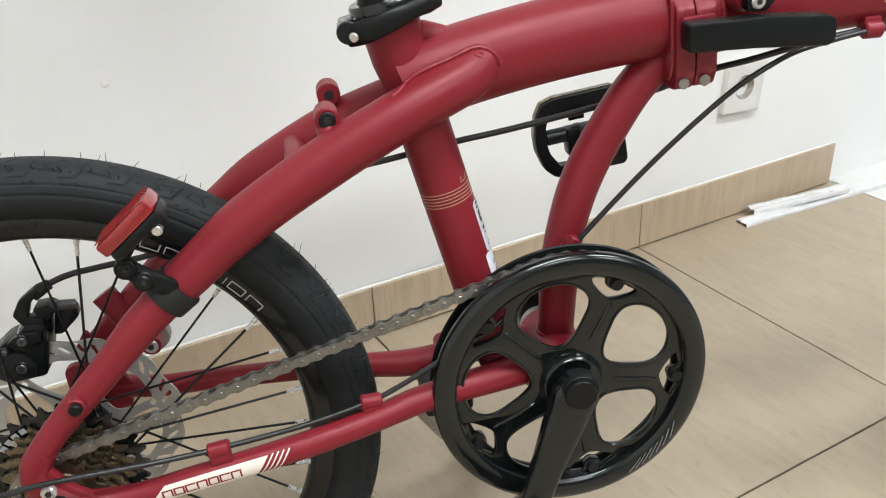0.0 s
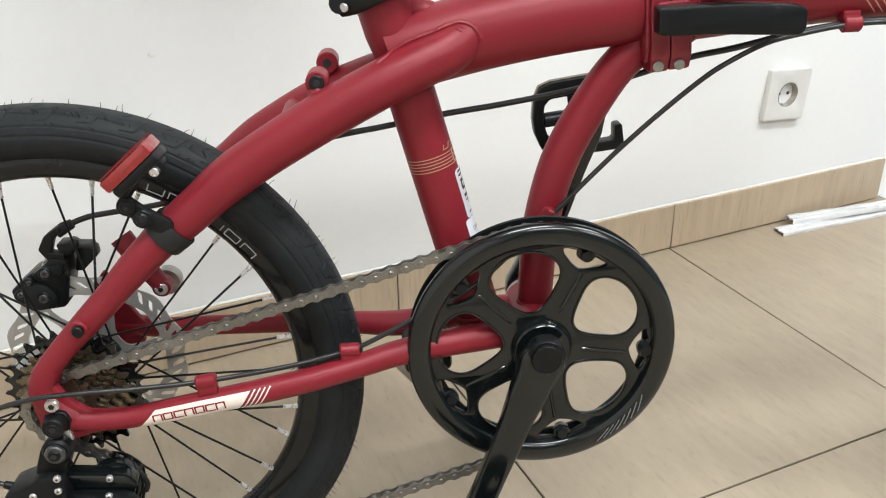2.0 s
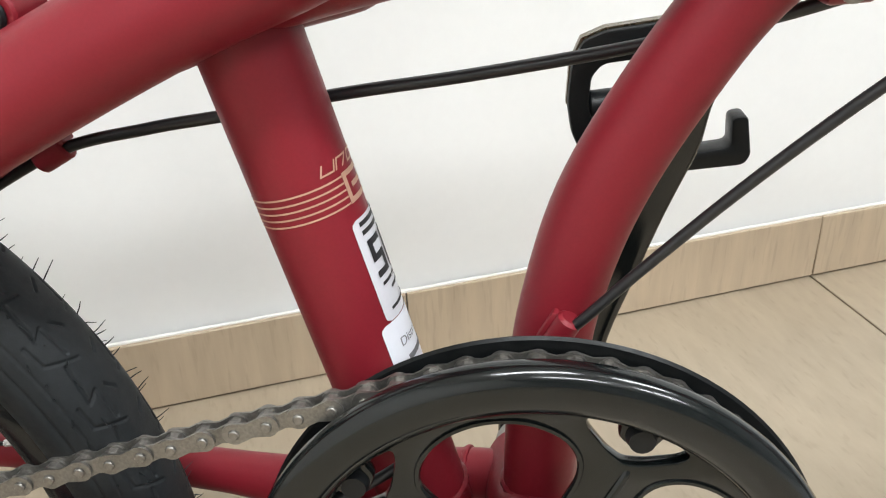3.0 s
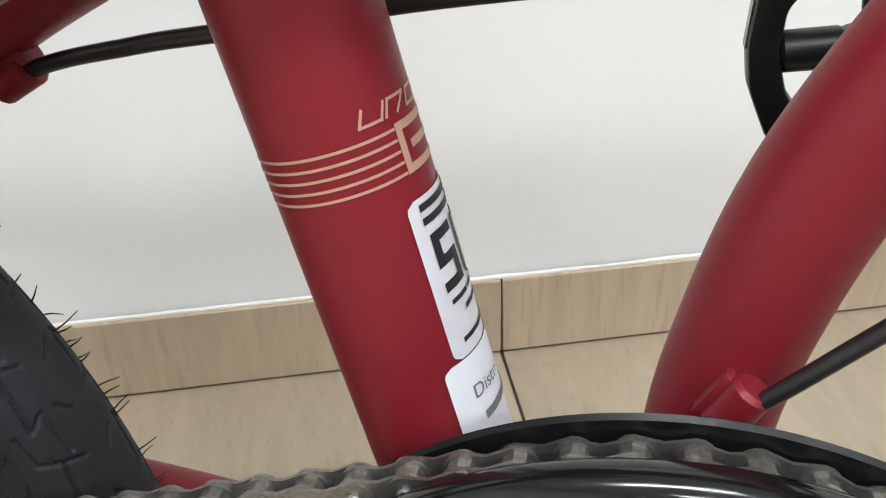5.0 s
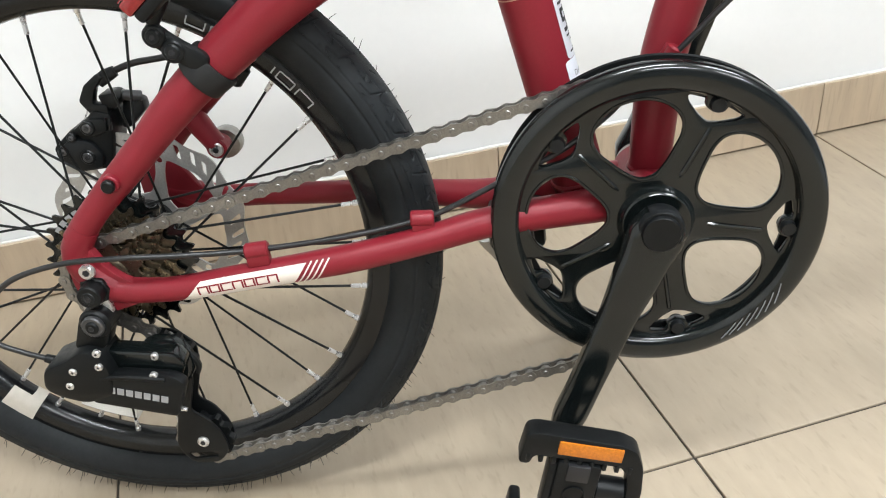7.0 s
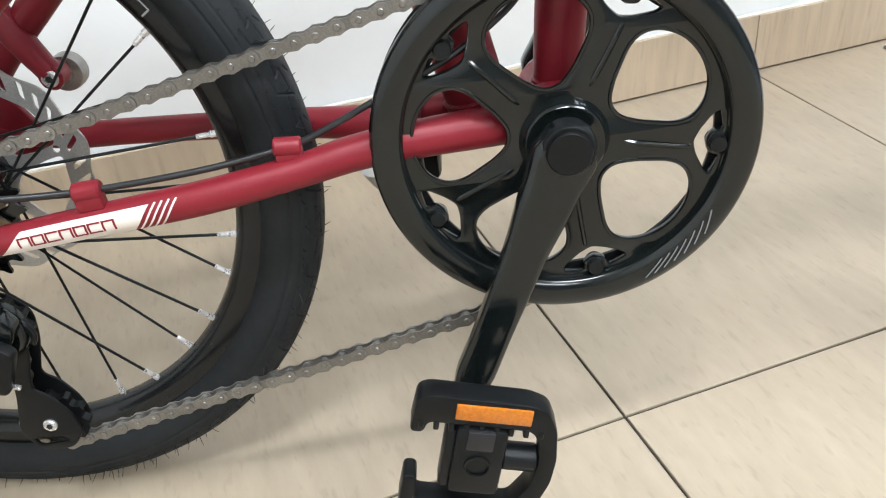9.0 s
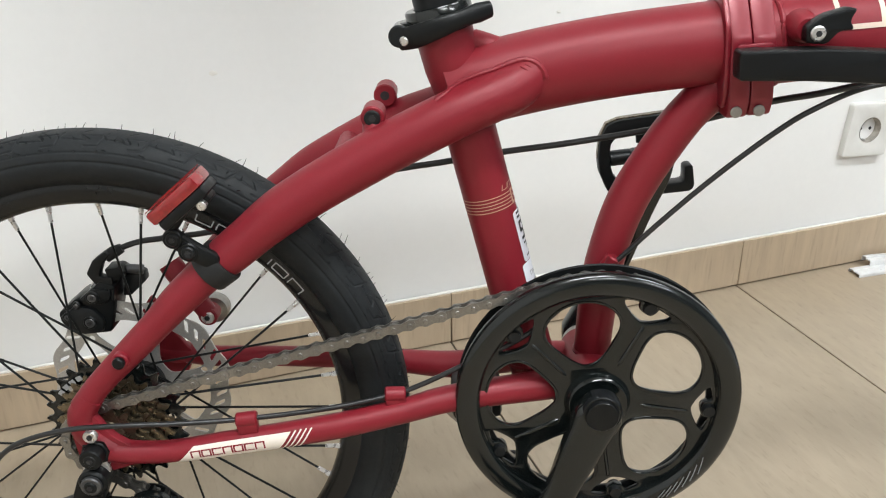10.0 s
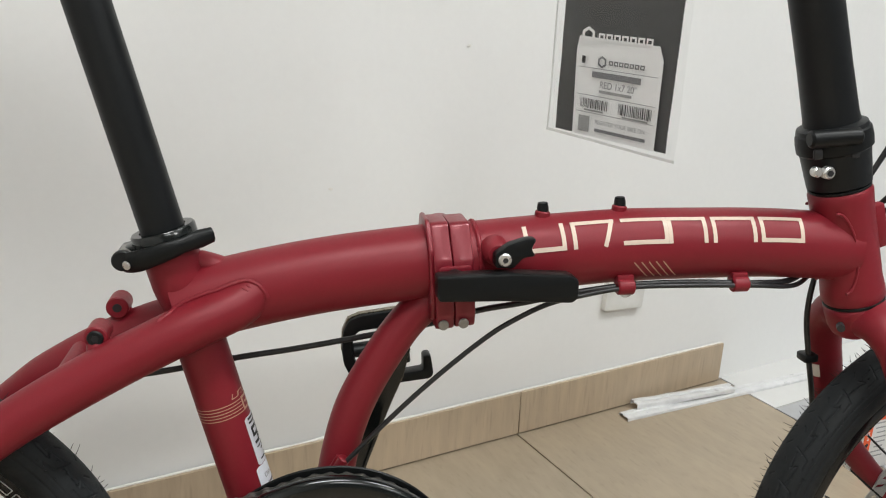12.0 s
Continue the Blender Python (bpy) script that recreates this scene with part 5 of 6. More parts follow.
def headset():
    bm = lathe([(0.0250, -0.001), (0.0267, 0.002), (0.0265, 0.010), (0.0255, 0.020), (0.0255, 0.082), (0.0262, 0.094), (0.0264, 0.0995), (0.0250, 0.102)], 40)
    bm.transform(AXISM)
    h = part("head_tube", bm, RED, bike)
    for z0, z1, r in ((-0.0040, -0.0005, 0.0258), (0.1020, 0.1050, 0.0255)):
        bm = lathe([(r - 0.001, z0), (r, z0 + 0.0008), (r, z1 - 0.0008), (r - 0.001, z1)], 40)
        bm.transform(AXISM)
        part("headset_ring", bm, BLACK, h)
    # weld where the front tube meets it
    for s in (-1, 1):
        line = [AXISM @ Vector((-0.0185 + 0.012 * math.cos(radians(a)), s * 0.0250 * (1 - 0.10 * math.sin(radians(a)) ** 2), 0.052 + 0.036 * math.sin(radians(a)))) for a in range(-95, 96, 5)]
        part("weld_bead", bead([tuple(p) for p in line], 0.0013, 1), RED, h)
    part("cable_stop", block((0.012, 0.010, 0.040), AXISM @ Matrix.Translation((0.026, -0.008, 0.062)), 0.003), RED, h)
    return h


headset()


def fork():
    def st(bm):
        bm.transform(STEER)
        return bm

    bm = lathe([(0.0175, -0.034), (0.0215, -0.0305), (0.0240, -0.024), (0.0254, -0.012), (0.0260, -0.006), (0.0248, -0.0042)], 40)
    bm.transform(AXISM)
    fk = part("fork", st(bm), RED, bike, "matte red rigid fork turned to the left")
    for s in (-1, 1):
        leg = [along(0.016, 0.002, s * 0.012), along(0.022, 0.003, s * 0.030), along(0.040, 0.003, s * 0.0455), along(0.075, 0.002, s * 0.0530), along(0.150, 0.004, s * 0.0560),
               along(0.215, 0.030, s * 0.0570), along(0.282, 0.068, s * 0.0575)]
        lg = part("fork_leg", st(Path([tuple(p) for p in leg], [0.0170, 0.0172, 0.0165, 0.0150, 0.0140, 0.0120, 0.0100], [0.0215, 0.0200, 0.0185, 0.0170, 0.0150, 0.0125, 0.0110]).mesh(22)), RED, fk)
        part("fork_tip", st(rod(along(0.2989, 0.0796, s * 0.0530), along(0.2989, 0.0796, s * 0.0620), 0.013, 24, 0.0015)), RED, lg)
        part("axle_nut", st(rod(along(0.2989, 0.0796, s * 0.062), along(0.2989, 0.0796, s * 0.071), 0.0085, 6, 0.001)), BLACK, lg)
        p = Path([tuple(q) for q in leg], [0.0170, 0.0172, 0.0165, 0.0150, 0.0140, 0.0120, 0.0100], [0.0215, 0.0200, 0.0185, 0.0170, 0.0150, 0.0125, 0.0110])
        bm = bmesh.new()
        if s < 0:
            patch(bm, p, [(0.0, -0.024), (0.052, -0.024), (0.052, 0.024), (0.008, 0.024)], 0.080, 0.015, 0.0005, 10, 14)
            for k in range(3):
                patch(bm, p, [(0.056 + 0.004 * k, -0.024), (0.0572 + 0.004 * k, -0.024), (0.0572 + 0.004 * k, 0.024), (0.056 + 0.004 * k, 0.024)], 0.080, 0.015, 0.0005, 2, 14)
        else:
            patch(bm, p, [(0.0, -0.010), (0.014, -0.010), (0.014, 0.010), (0.0, 0.010)], 0.085, 0.015, 0.0005, a0=radians(-90))
        part("leg_print", st(bm), CREAM, lg, "cream printed band")
    part("crown_hole", rod((0.4560, -0.0200, 0.4290), (0.4530, -0.0262, 0.4287), 0.0034, 12), INK, fk, "small dark hole")
    m = STEER @ Matrix.Translation(along(0.2989, 0.0796)) @ Matrix.Scale(0.9823, 4)
    hubp = [(0.0045, -0.060), (0.0045, -0.052), (0.013, -0.050), (0.013, -0.040), (0.022, -0.036), (0.022, -0.033), (0.012, -0.028), (0.012, 0.026), (0.022, 0.031), (0.022, 0.034), (0.013, 0.040), (0.0045, 0.044), (0.0045, 0.060)]
    wheel("front_wheel", m, "black spoked front wheel turned to the left", 0.032, 5.0, hubp, 0.0445)
    cal = part("front_caliper", st(block((0.034, 0.030, 0.060), Matrix.Translation(along(0.235, -0.040, 0.066)) @ Matrix.Rotation(radians(-10), 4, "Y"), 0.006)), BLACK, fk, "black disc brake caliper")
    part("caliper_bolt", st(rod(along(0.225, -0.048, 0.080), along(0.225, -0.048, 0.086), 0.006, 16, 0.001)), STEEL, cal)
    part("caliper_arm", st(block((0.014, 0.016, 0.040), Matrix.Translation(along(0.205, -0.050, 0.064)) @ Matrix.Rotation(radians(25), 4, "Y"), 0.003)), BLACK, cal)
    return fk


fork()


def stem():
    def up(prof, n=36, oval=1.0, steer=True):
        bm = lathe(prof, n)
        for v in bm.verts:
            v.co.y *= oval
        bm.transform(AXISM)
        if steer:
            bm.transform(STEER)
        return bm

    c = part("stem_collar", up([(0.0240, 0.1050), (0.0262, 0.1065), (0.0268, 0.114), (0.0280, 0.132), (0.0296, 0.145), (0.0296, 0.151), (0.0280, 0.1575), (0.0225, 0.1600)]), ANODIC, bike, "black folding stem collar")
    # folding latch wrapped round the collar's top
    band = up([(0.0284, 0.136), (0.0306, 0.138), (0.0310, 0.146), (0.0302, 0.153), (0.0280, 0.155)], 40)
    bmesh.ops.delete(band, geom=[f for f in band.faces if f.calc_center_median().y > 0.012], context="FACES")
    part("stem_latch", band, BLACK, c)
    part("latch_barrel", rod((0.4100, -0.0265, 0.5940), (0.4540, -0.0285, 0.5945), 0.0072, 18, 0.002), BLACK, c)
    for x in (0.4200, 0.4510):
        part("latch_pocket", block((0.008, 0.004, 0.009), Matrix.Translation((x, -0.0245 if x < 0.44 else -0.0275, 0.581)), 0.002), INK, c)
    part("collar_screw", rod((0.4300, -0.0200, 0.5655), (0.4300, -0.0280, 0.5655), 0.0052, 20, 0.0012), STEEL, c, "bright steel screw")
    part("collar_screw", rod((0.4220, -0.0170, 0.5660), (0.4220, -0.0245, 0.5660), 0.0042, 18, 0.001), STEEL, c)
    part("screw_socket", rod((0.4300, -0.0284, 0.5655), (0.4300, -0.0288, 0.5655), 0.0028, 6), INK, c)
    s = part("stem_tube", up([(0.0235, 0.155), (0.0222, 0.166), (0.0214, 0.205), (0.0210, 0.30), (0.0205, 0.62)], 32, 1.0), ANODIC, bike, "matte black folding stem tube")
    bar = STEER @ AXISM @ Matrix.Translation((0.02, 0, 0.60))
    hb = part("handlebar", rod(bar @ Vector((0, -0.27, 0)), bar @ Vector((0, 0.27, 0)), 0.0115, 16, 0.001), ANODIC, bike)
    for q in (-1, 1):
        part("grip", rod(bar @ Vector((0, q * 0.16, 0)), bar @ Vector((0, q * 0.275, 0)), 0.016, 20, 0.003), SOFT, hb)


stem()


# ---- pedals ----
def pedal(c, mx, tilt, spindle_to, side, label, edge, size=1.0, tall=1.0):
    m = Matrix.Translation(c) @ Matrix.Rotation(radians(-tilt), 4, "Y") @ Matrix.Diagonal((mx * size, size, size * tall, 1))

    def b(x0, x1, z0, z1, y=0.024, bev=0.003, dy=0.0):
        bm = block((x1 - x0, y, z1 - z0), Matrix.Translation(((x0 + x1) / 2, dy, (z0 + z1) / 2)), bev)
        bm.transform(m)
        return bm

    def pl(pts, y, r=0.004, bev=0.002):
        bm = plate([round_loop(pts, r)], y, bev)
        bm.transform(m)
        return bm

    body = join(pl([(-0.045, 0.026), (-0.043, 0.053), (-0.036, 0.0565), (0.028, 0.0555), (0.0405, 0.0510), (0.0480, 0.0360), (0.0520, 0.0120), (0.0515, -0.0080), (0.0450, -0.0320), (0.0345, -0.0450), (-0.042, -0.046),
                    (-0.046, -0.040), (-0.045, -0.012), (-0.036, -0.012), (-0.035, -0.032), (-0.014, -0.0325), (0.006, -0.033), (0.027, -0.032), (0.0375, -0.012), (0.0405, 0.008), (0.0375, 0.027), (0.031, 0.0345), (-0.034, 0.035), (-0.036, 0.026)], 0.018))
    p = part("pedal", body, BLACK, bike, label)
    part("pedal_hub", join(b(-0.016, 0.018, -0.022, 0.034 if side < 0 else 0.014, 0.022, 0.004), b(-0.022, -0.014, -0.020, 0.030 if side < 0 else 0.008, 0.016)), BLACK, p)
    bm = plate([ring_loop(0.0088, 28, 0.001, 0.004), ring_loop(0.0072, 28, 0.001, 0.004)], 0.0024, 0.0005, Matrix.Translation((0, side * 0.0115, 0)))
    bm.transform(m)
    part("hub_ring", bm, BLACK, p)
    part("hub_notch", b(-0.008, 0.009, 0.018, 0.033, 0.004, 0.0008, side * 0.0105), INK, p)
    bm = rod((0.017, 0, 0.006), (0.040, 0, 0.006), 0.0095, 20, 0.0015)
    bm.transform(m)
    part("release_sleeve", bm, ANODIC, p)
    part("reflector", b(-0.018, 0.030, 0.0405, 0.0525, 0.003, 0.0008, side * 0.0090), edge, p, "amber pedal reflector" if side < 0 else "yellow edged reflector strip")
    for k in range(9 if side < 0 else 0):
        part("grip_rib", b(-0.040 + 0.0095 * k, -0.0365 + 0.0095 * k, 0.0300, 0.0365, 0.0192, 0.0008), BLACK, p)
    if side > 0:
        part("edge_strip", pl([(0.0527, 0.010), (0.0488, 0.0365), (0.0412, 0.0522), (0.028, 0.0568), (-0.036, 0.0580), (-0.036, 0.0566), (0.0278, 0.0552), (0.0402, 0.0508), (0.0478, 0.0358), (0.0516, 0.010)], 0.008, 0.0006, 0.0), BROWNSTEEL, p, "dull yellow pedal edge")
    part("spindle", rod(Vector(c) + Vector((0, 0, 0.004)), spindle_to, 0.0062, 16, 0.001), ANODIC, p)
    part("spindle_flat", rod(Vector(c).lerp(Vector(spindle_to), 0.55), Vector(c).lerp(Vector(spindle_to), 0.85), 0.0090, 6, 0.001), ANODIC, p)


pedal((-0.0705, -0.138, 0.0950), 1, -15.3, tuple(PED_R + Vector((0, -0.080, 0))), -1, "folded black plastic pedal with an amber reflector", AMBER, 0.89)
pedal((0.0770, 0.122, 0.3915), -1, 3, tuple(PED_L + Vector((0, 0.070, 0))), 1, "folded black plastic pedal with yellowish edge", AMBER, 0.87, 0.84)


# ---- rear derailleur ----
def disc(cx, cz, y0, y1, r, mat, parent, name, label="", n=18):
    return part(name, rod((cx, y0, cz), (cx, y1, cz), r, n, min(0.001, r * 0.25)), mat, parent, label)


def socket_bolt(cx, cz, y, r, mat, parent, name="bolt", label=""):
    b = disc(cx, cz, y + 0.005, y, r, mat, parent, name, label)
    disc(cx, cz, y + 0.0002, y - 0.0004, r * 0.45, INK, b, "bolt_socket", "", 6)
    return b


def cut(pts, thick, y, mat, parent, name, r=0.004, bev=0.002, label="", holes=()):
    return part(name, plate([round_loop(pts, r)] + list(holes), thick, bev, Matrix.Translation((0, y, 0))), mat, parent, label)


def derailleur():
    hang = cut([(-0.400, 0.250), (-0.388, 0.250), (-0.380, 0.238), (-0.383, 0.222), (-0.394, 0.214), (-0.404, 0.222), (-0.402, 0.238)], 0.005, -0.0775, STEEL, bike, "derailleur_hanger", 0.006, 0.001, "bright steel hanger")
    socket_bolt(-0.3880, 0.2660, -0.0838, 0.0056, STEEL, hang, "hanger_bolt")
    nut = disc(-0.3885, 0.2500, -0.078, -0.091, 0.0088, BLACK, bike, "axle_nut", "black domed axle nut", 24)
    part("nut_collar", rod((-0.3885, -0.077, 0.2500), (-0.3885, -0.0815, 0.2500), 0.0112, 8, 0.001), BLACK, nut)
    socket_bolt(-0.3888, 0.2496, -0.0915, 0.0055, ANODIC, nut)
    d = cut([(-0.446, 0.179), (-0.441, 0.197), (-0.421, 0.203), (-0.408, 0.211), (-0.395, 0.207), (-0.390, 0.190), (-0.392, 0.170), (-0.4159, 0.1635), (-0.4334, 0.170)], 0.034, -0.0800, BLACK, bike, "rear_derailleur", 0.007, 0.004, "black rear derailleur with bright screws")
    part("mount_knuckle", rod((-0.3925, -0.066, 0.2275), (-0.3925, -0.090, 0.2275), 0.0116, 28, 0.002), BLACK, d)
    cut([(-0.417, 0.206), (-0.405, 0.232), (-0.3925, 0.239), (-0.381, 0.226), (-0.392, 0.204)], 0.016, -0.0790, BLACK, d, "knuckle_arm", 0.006, 0.003)
    socket_bolt(-0.3925, 0.2275, -0.0935, 0.0082, BOLTSTEEL, d, "mount_bolt")
    socket_bolt(-0.3925, 0.2275, -0.0950, 0.0050, BLACK, d, "mount_bolt")
    cut([(-0.404, 0.203), (-0.346, 0.194), (-0.340, 0.184), (-0.346, 0.172), (-0.402, 0.182)], 0.016, -0.0760, GLOSS, d, "upper_link", 0.004, 0.0025)
    lp = cut([(-0.409, 0.187), (-0.3827, 0.188), (-0.346, 0.182), (-0.338, 0.1745), (-0.3520, 0.1455), (-0.413, 0.1640), (-0.411, 0.175)], 0.010, -0.0905, BLACK, d, "lower_link", 0.004, 0.002)
    part("link_ridge", tube([(-0.406, -0.0945, 0.1850), (-0.383, -0.0958, 0.1855), (-0.352, -0.0952, 0.1800)], 0.0022, 8, step=0.004), BLACK, lp)
    # maker's mark as plain bars
    for k in range(7):
        part("print_bar", block((0.0050, 0.0004, 0.0056), Matrix.Translation((-0.3945 + 0.0062 * k, -0.0957, 0.1745 - 0.00195 * k)) @ Matrix.Rotation(radians(17.5), 4, "Y"), 0), LOGOGREY, lp)
    for x, z, y in ((-0.3945, 0.2080, -0.0985), (-0.3965, 0.1965, -0.0985), (-0.4171, 0.1942, -0.0985), (-0.4236, 0.1820, -0.0985), (-0.3600, 0.1935, -0.0860), (-0.3600, 0.1835, -0.0960)):
        s = disc(x, z, y + 0.004, y, 0.0030, STEEL, d, "adjust_screw", "bright cross-head screw", 14)
        disc(x, z, y + 0.0002, y - 0.0003, 0.0012, INK, s, "screw_slot", "", 4)
    part("limit_pin", rod((-0.3550, -0.088, 0.1490), (-0.3470, -0.088, 0.1465), 0.0018, 10, 0.0004), STEEL, d)
    # chain cage with two toothed pulleys
    outer = round_loop([(-0.384, 0.186), (-0.374, 0.196), (-0.357, 0.193), (-0.344, 0.178), (-0.3470, 0.157), (-0.3575, 0.128), (-0.3475, 0.1215), (-0.3380, 0.1050), (-0.3355, 0.0885), (-0.3460, 0.0755), (-0.3690, 0.0760), (-0.3780, 0.0940), (-0.3690, 0.1234), (-0.3640, 0.1500), (-0.370, 0.172)], 0.007)
    win = round_loop([(-0.371, 0.0870), (-0.350, 0.0865), (-0.346, 0.0815), (-0.368, 0.0805)], 0.0022)
    cage = part("chain_cage", plate([outer, win], 0.0026, 0.0006, Matrix.Translation((0, -0.0655, 0))), BLACK, d)
    part("cage_plate", plate([outer], 0.0022, 0.0005, Matrix.Translation((0, -0.0480, 0))), BLACK, d)
    part("guide_hook", tube([(-0.352, -0.0655, 0.186), (-0.3425, -0.0655, 0.180), (-0.339, -0.0655, 0.170), (-0.3415, -0.0655, 0.163)], [0.0022, 0.0028, 0.0026, 0.0015], 8, step=0.003), BLACK, cage)
    for cx, cz in ((-0.3650, 0.174), (-0.3560, 0.0945)):
        teeth = [((0.0190 if i % 4 in (0, 1) else 0.0228) * math.cos(2 * math.pi * i / 44), (0.0190 if i % 4 in (0, 1) else 0.0228) * math.sin(2 * math.pi * i / 44)) for i in range(44)]
        pu = part("jockey_wheel", plate([teeth], 0.0070, 0, Matrix.Translation((cx, -0.0560, cz))), BLACK, d)
        if cz < 0.1:
            socket_bolt(cx + 0.0010, cz + 0.0032, -0.0690, 0.0048, STEEL, pu, "pulley_bolt")
    # chain guide cover above the upper pulley
    part("pulley_cover", turned([(0.0205, 0.060), (0.0222, 0.062), (0.0222, 0.070), (0.0195, 0.0735), (0.0, 0.0745)], -0.3630, 0.1765, 36), GLOSS, d)
    part("cable_barrel", rod((-0.4345, -0.080, 0.192), (-0.4455, -0.081, 0.198), 0.0040, 14, 0.0008, 0.0032), BLACK, d)


derailleur()


# ---- rear brake on the far side ----
def caliper():
    c = cut([(-0.4494, 0.3185), (-0.4307, 0.3320), (-0.4199, 0.3355), (-0.4071, 0.3460), (-0.3940, 0.3412), (-0.3979, 0.3216), (-0.4060, 0.2975), (-0.4323, 0.2965), (-0.4473, 0.3079)], 0.030, 0.0470, BLACK, bike, "brake_caliper", 0.003, 0.0022, "black mechanical disc brake caliper")
    cut([(-0.4470, 0.3165), (-0.4310, 0.3260), (-0.4160, 0.3225), (-0.4085, 0.3110), (-0.4120, 0.2995), (-0.4310, 0.2990), (-0.4450, 0.3095)], 0.008, 0.0320, ANODIC, c, "caliper_plate", 0.004, 0.0016)
    cut([(-0.4270, 0.3320), (-0.4150, 0.3400), (-0.3990, 0.3390), (-0.3990, 0.3290), (-0.4110, 0.3250), (-0.4230, 0.3270)], 0.006, 0.0320, BLACK, c, "pad_cover", 0.003, 0.0014)
    cut([(-0.4165, 0.3534), (-0.4087, 0.3650), (-0.3967, 0.3725), (-0.3928, 0.3685), (-0.4012, 0.3608), (-0.4060, 0.3500), (-0.3951, 0.3480), (-0.3960, 0.3399), (-0.4094, 0.3409), (-0.4131, 0.3466)], 0.009, 0.0380, ANODIC, c, "cable_arm", 0.002, 0.0012)
    cut([(-0.4010, 0.3560), (-0.3890, 0.3564), (-0.3840, 0.3520), (-0.3900, 0.3440), (-0.3990, 0.3450)], 0.018, 0.0440, BLACK, c, "adjuster_body", 0.002, 0.0012)
    part("adjuster_thread", rod((-0.3860, 0.044, 0.3520), (-0.3730, 0.050, 0.3475), 0.0042, 14, 0.0006), BOLTSTEEL, c)
    cut([(-0.3900, 0.3464), (-0.3820, 0.3485), (-0.3740, 0.3440), (-0.3740, 0.3360), (-0.3900, 0.3230), (-0.3970, 0.3237)], 0.012, 0.0560, ANODIC, c, "mount_bracket", 0.002, 0.0015)
    part("pull_wire", rod((-0.4085, 0.036, 0.3520), (-0.4190, 0.034, 0.3350), 0.0007, 6), STEEL, c)
    part("pull_wire", rod((-0.4190, 0.034, 0.3350), (-0.4215, 0.034, 0.3300), 0.0007, 6), STEEL, c)
    for x, z, r in ((-0.4137, 0.3334, 0.0042), (-0.4208, 0.3101, 0.0046), (-0.4390, 0.3165, 0.0030), (-0.4290, 0.3270, 0.0022)):
        part("bolt_collar", rod((x, 0.0300, z), (x, 0.0268, z), r + 0.0016, 22, 0.0008), BLACK, c)
        socket_bolt(x, z, 0.0262, r, BOLTSTEEL, c, "caliper_bolt")
    for q in range(3):
        part("cooling_rib", block((0.0016, 0.004, 0.010), Matrix.Translation((-0.4030 + 0.0034 * q, 0.0318, 0.3345 - 0.0006 * q)) @ Matrix.Rotation(radians(12), 4, "Y"), 0.0005), ANODIC, c)
    part("boot", tube([(-0.3990, 0.040, 0.3650), (-0.3925, 0.042, 0.3685), (-0.3850, 0.044, 0.3710)], [0.0050, 0.0054, 0.0042], 14), SOFT, c)
    part("brake_bridge", tube([(-0.3540, 0.062, 0.347), (-0.3410, 0.058, 0.324), (-0.3270, 0.056, 0.299)], [0.0105, 0.0100, 0.0085], 16), RED, bike, "red brake strut")
    part("brake_gusset", plate([round_loop([(-0.3770, 0.318), (-0.366, 0.285), (-0.353, 0.262), (-0.338, 0.248), (-0.372, 0.246), (-0.386, 0.262), (-0.390, 0.300)], 0.006)], 0.007, 0.0015, Matrix.Translation((0, 0.064, 0))), RED, bike)
    b = disc(-0.3260, 0.297, 0.0500, 0.066, 0.0085, RED, bike, "strut_boss")
    socket_bolt(-0.3260, 0.297, 0.0480, 0.0060, STEEL, b, "strut_bolt", "bright strut bolt")
    knob = part("stand_magnet", turned([(0.0070, -0.100), (0.0070, -0.108), (0.0125, -0.110), (0.0132, -0.114), (0.0132, -0.121), (0.0115, -0.1235), (0.0, -0.124)], -0.3280, 0.2915, 28, y0=-0.034), GREYALLOY, bike, "round dull steel knob")
    disc(-0.328, 0.2915, 0.056, 0.080, 0.0050, STEEL, knob, "knob_stem")


caliper()


# ---- cables and their clips ----
def cable(name, pts, r=0.0024, label="black cable housing"):
    return part(name, tube(pts, r, 10, step=0.004, side=None), CABLE, bike, label)


def clip(c, d, label="red cable clip", w=0.0165, r=0.0060, post=(0, 0, -1)):
    d = Vector(d).normalized()
    c = Vector(c)
    k = part("cable_clip", join(rod(c - d * w / 2, c + d * w / 2, r, 16, 0.0012)), RED, bike, label)
    part("clip_foot", block((w * 0.95, 0.010, 0.010), Matrix.Translation(c + Vector(post) * 0.006) @ d.to_track_quat("X", "Z").to_matrix().to_4x4(), 0.0012), RED, k)


cable("brake_hose", [(0.585, -0.010, 0.700), (0.560, -0.006, 0.610), (0.535, 0.008, 0.555), (0.512, 0.030, 0.515), (0.480, 0.038, 0.488), (0.448, 0.020, 0.474), (0.415, -0.006, 0.470), (0.370, -0.022, 0.4760), (0.316, -0.020, 0.4810), (0.262, -0.020, 0.4835), (0.215, -0.012, 0.478), (0.177, 0.0, 0.4695), (0.143, 0.006, 0.4645), (0.100, 0.018, 0.4520), (0.050, 0.030, 0.4425), (-0.007, 0.030, 0.4375), (-0.057, 0.030, 0.4345),
                     (-0.105, 0.031, 0.4295), (-0.140, 0.034, 0.4258), (-0.187, 0.0440, 0.4163), (-0.245, 0.050, 0.392), (-0.300, 0.052, 0.378), (-0.350, 0.050, 0.3750), (-0.370, 0.047, 0.3745), (-0.386, 0.044, 0.3710), (-0.395, 0.041, 0.3670)], 0.0026, "black brake hose")
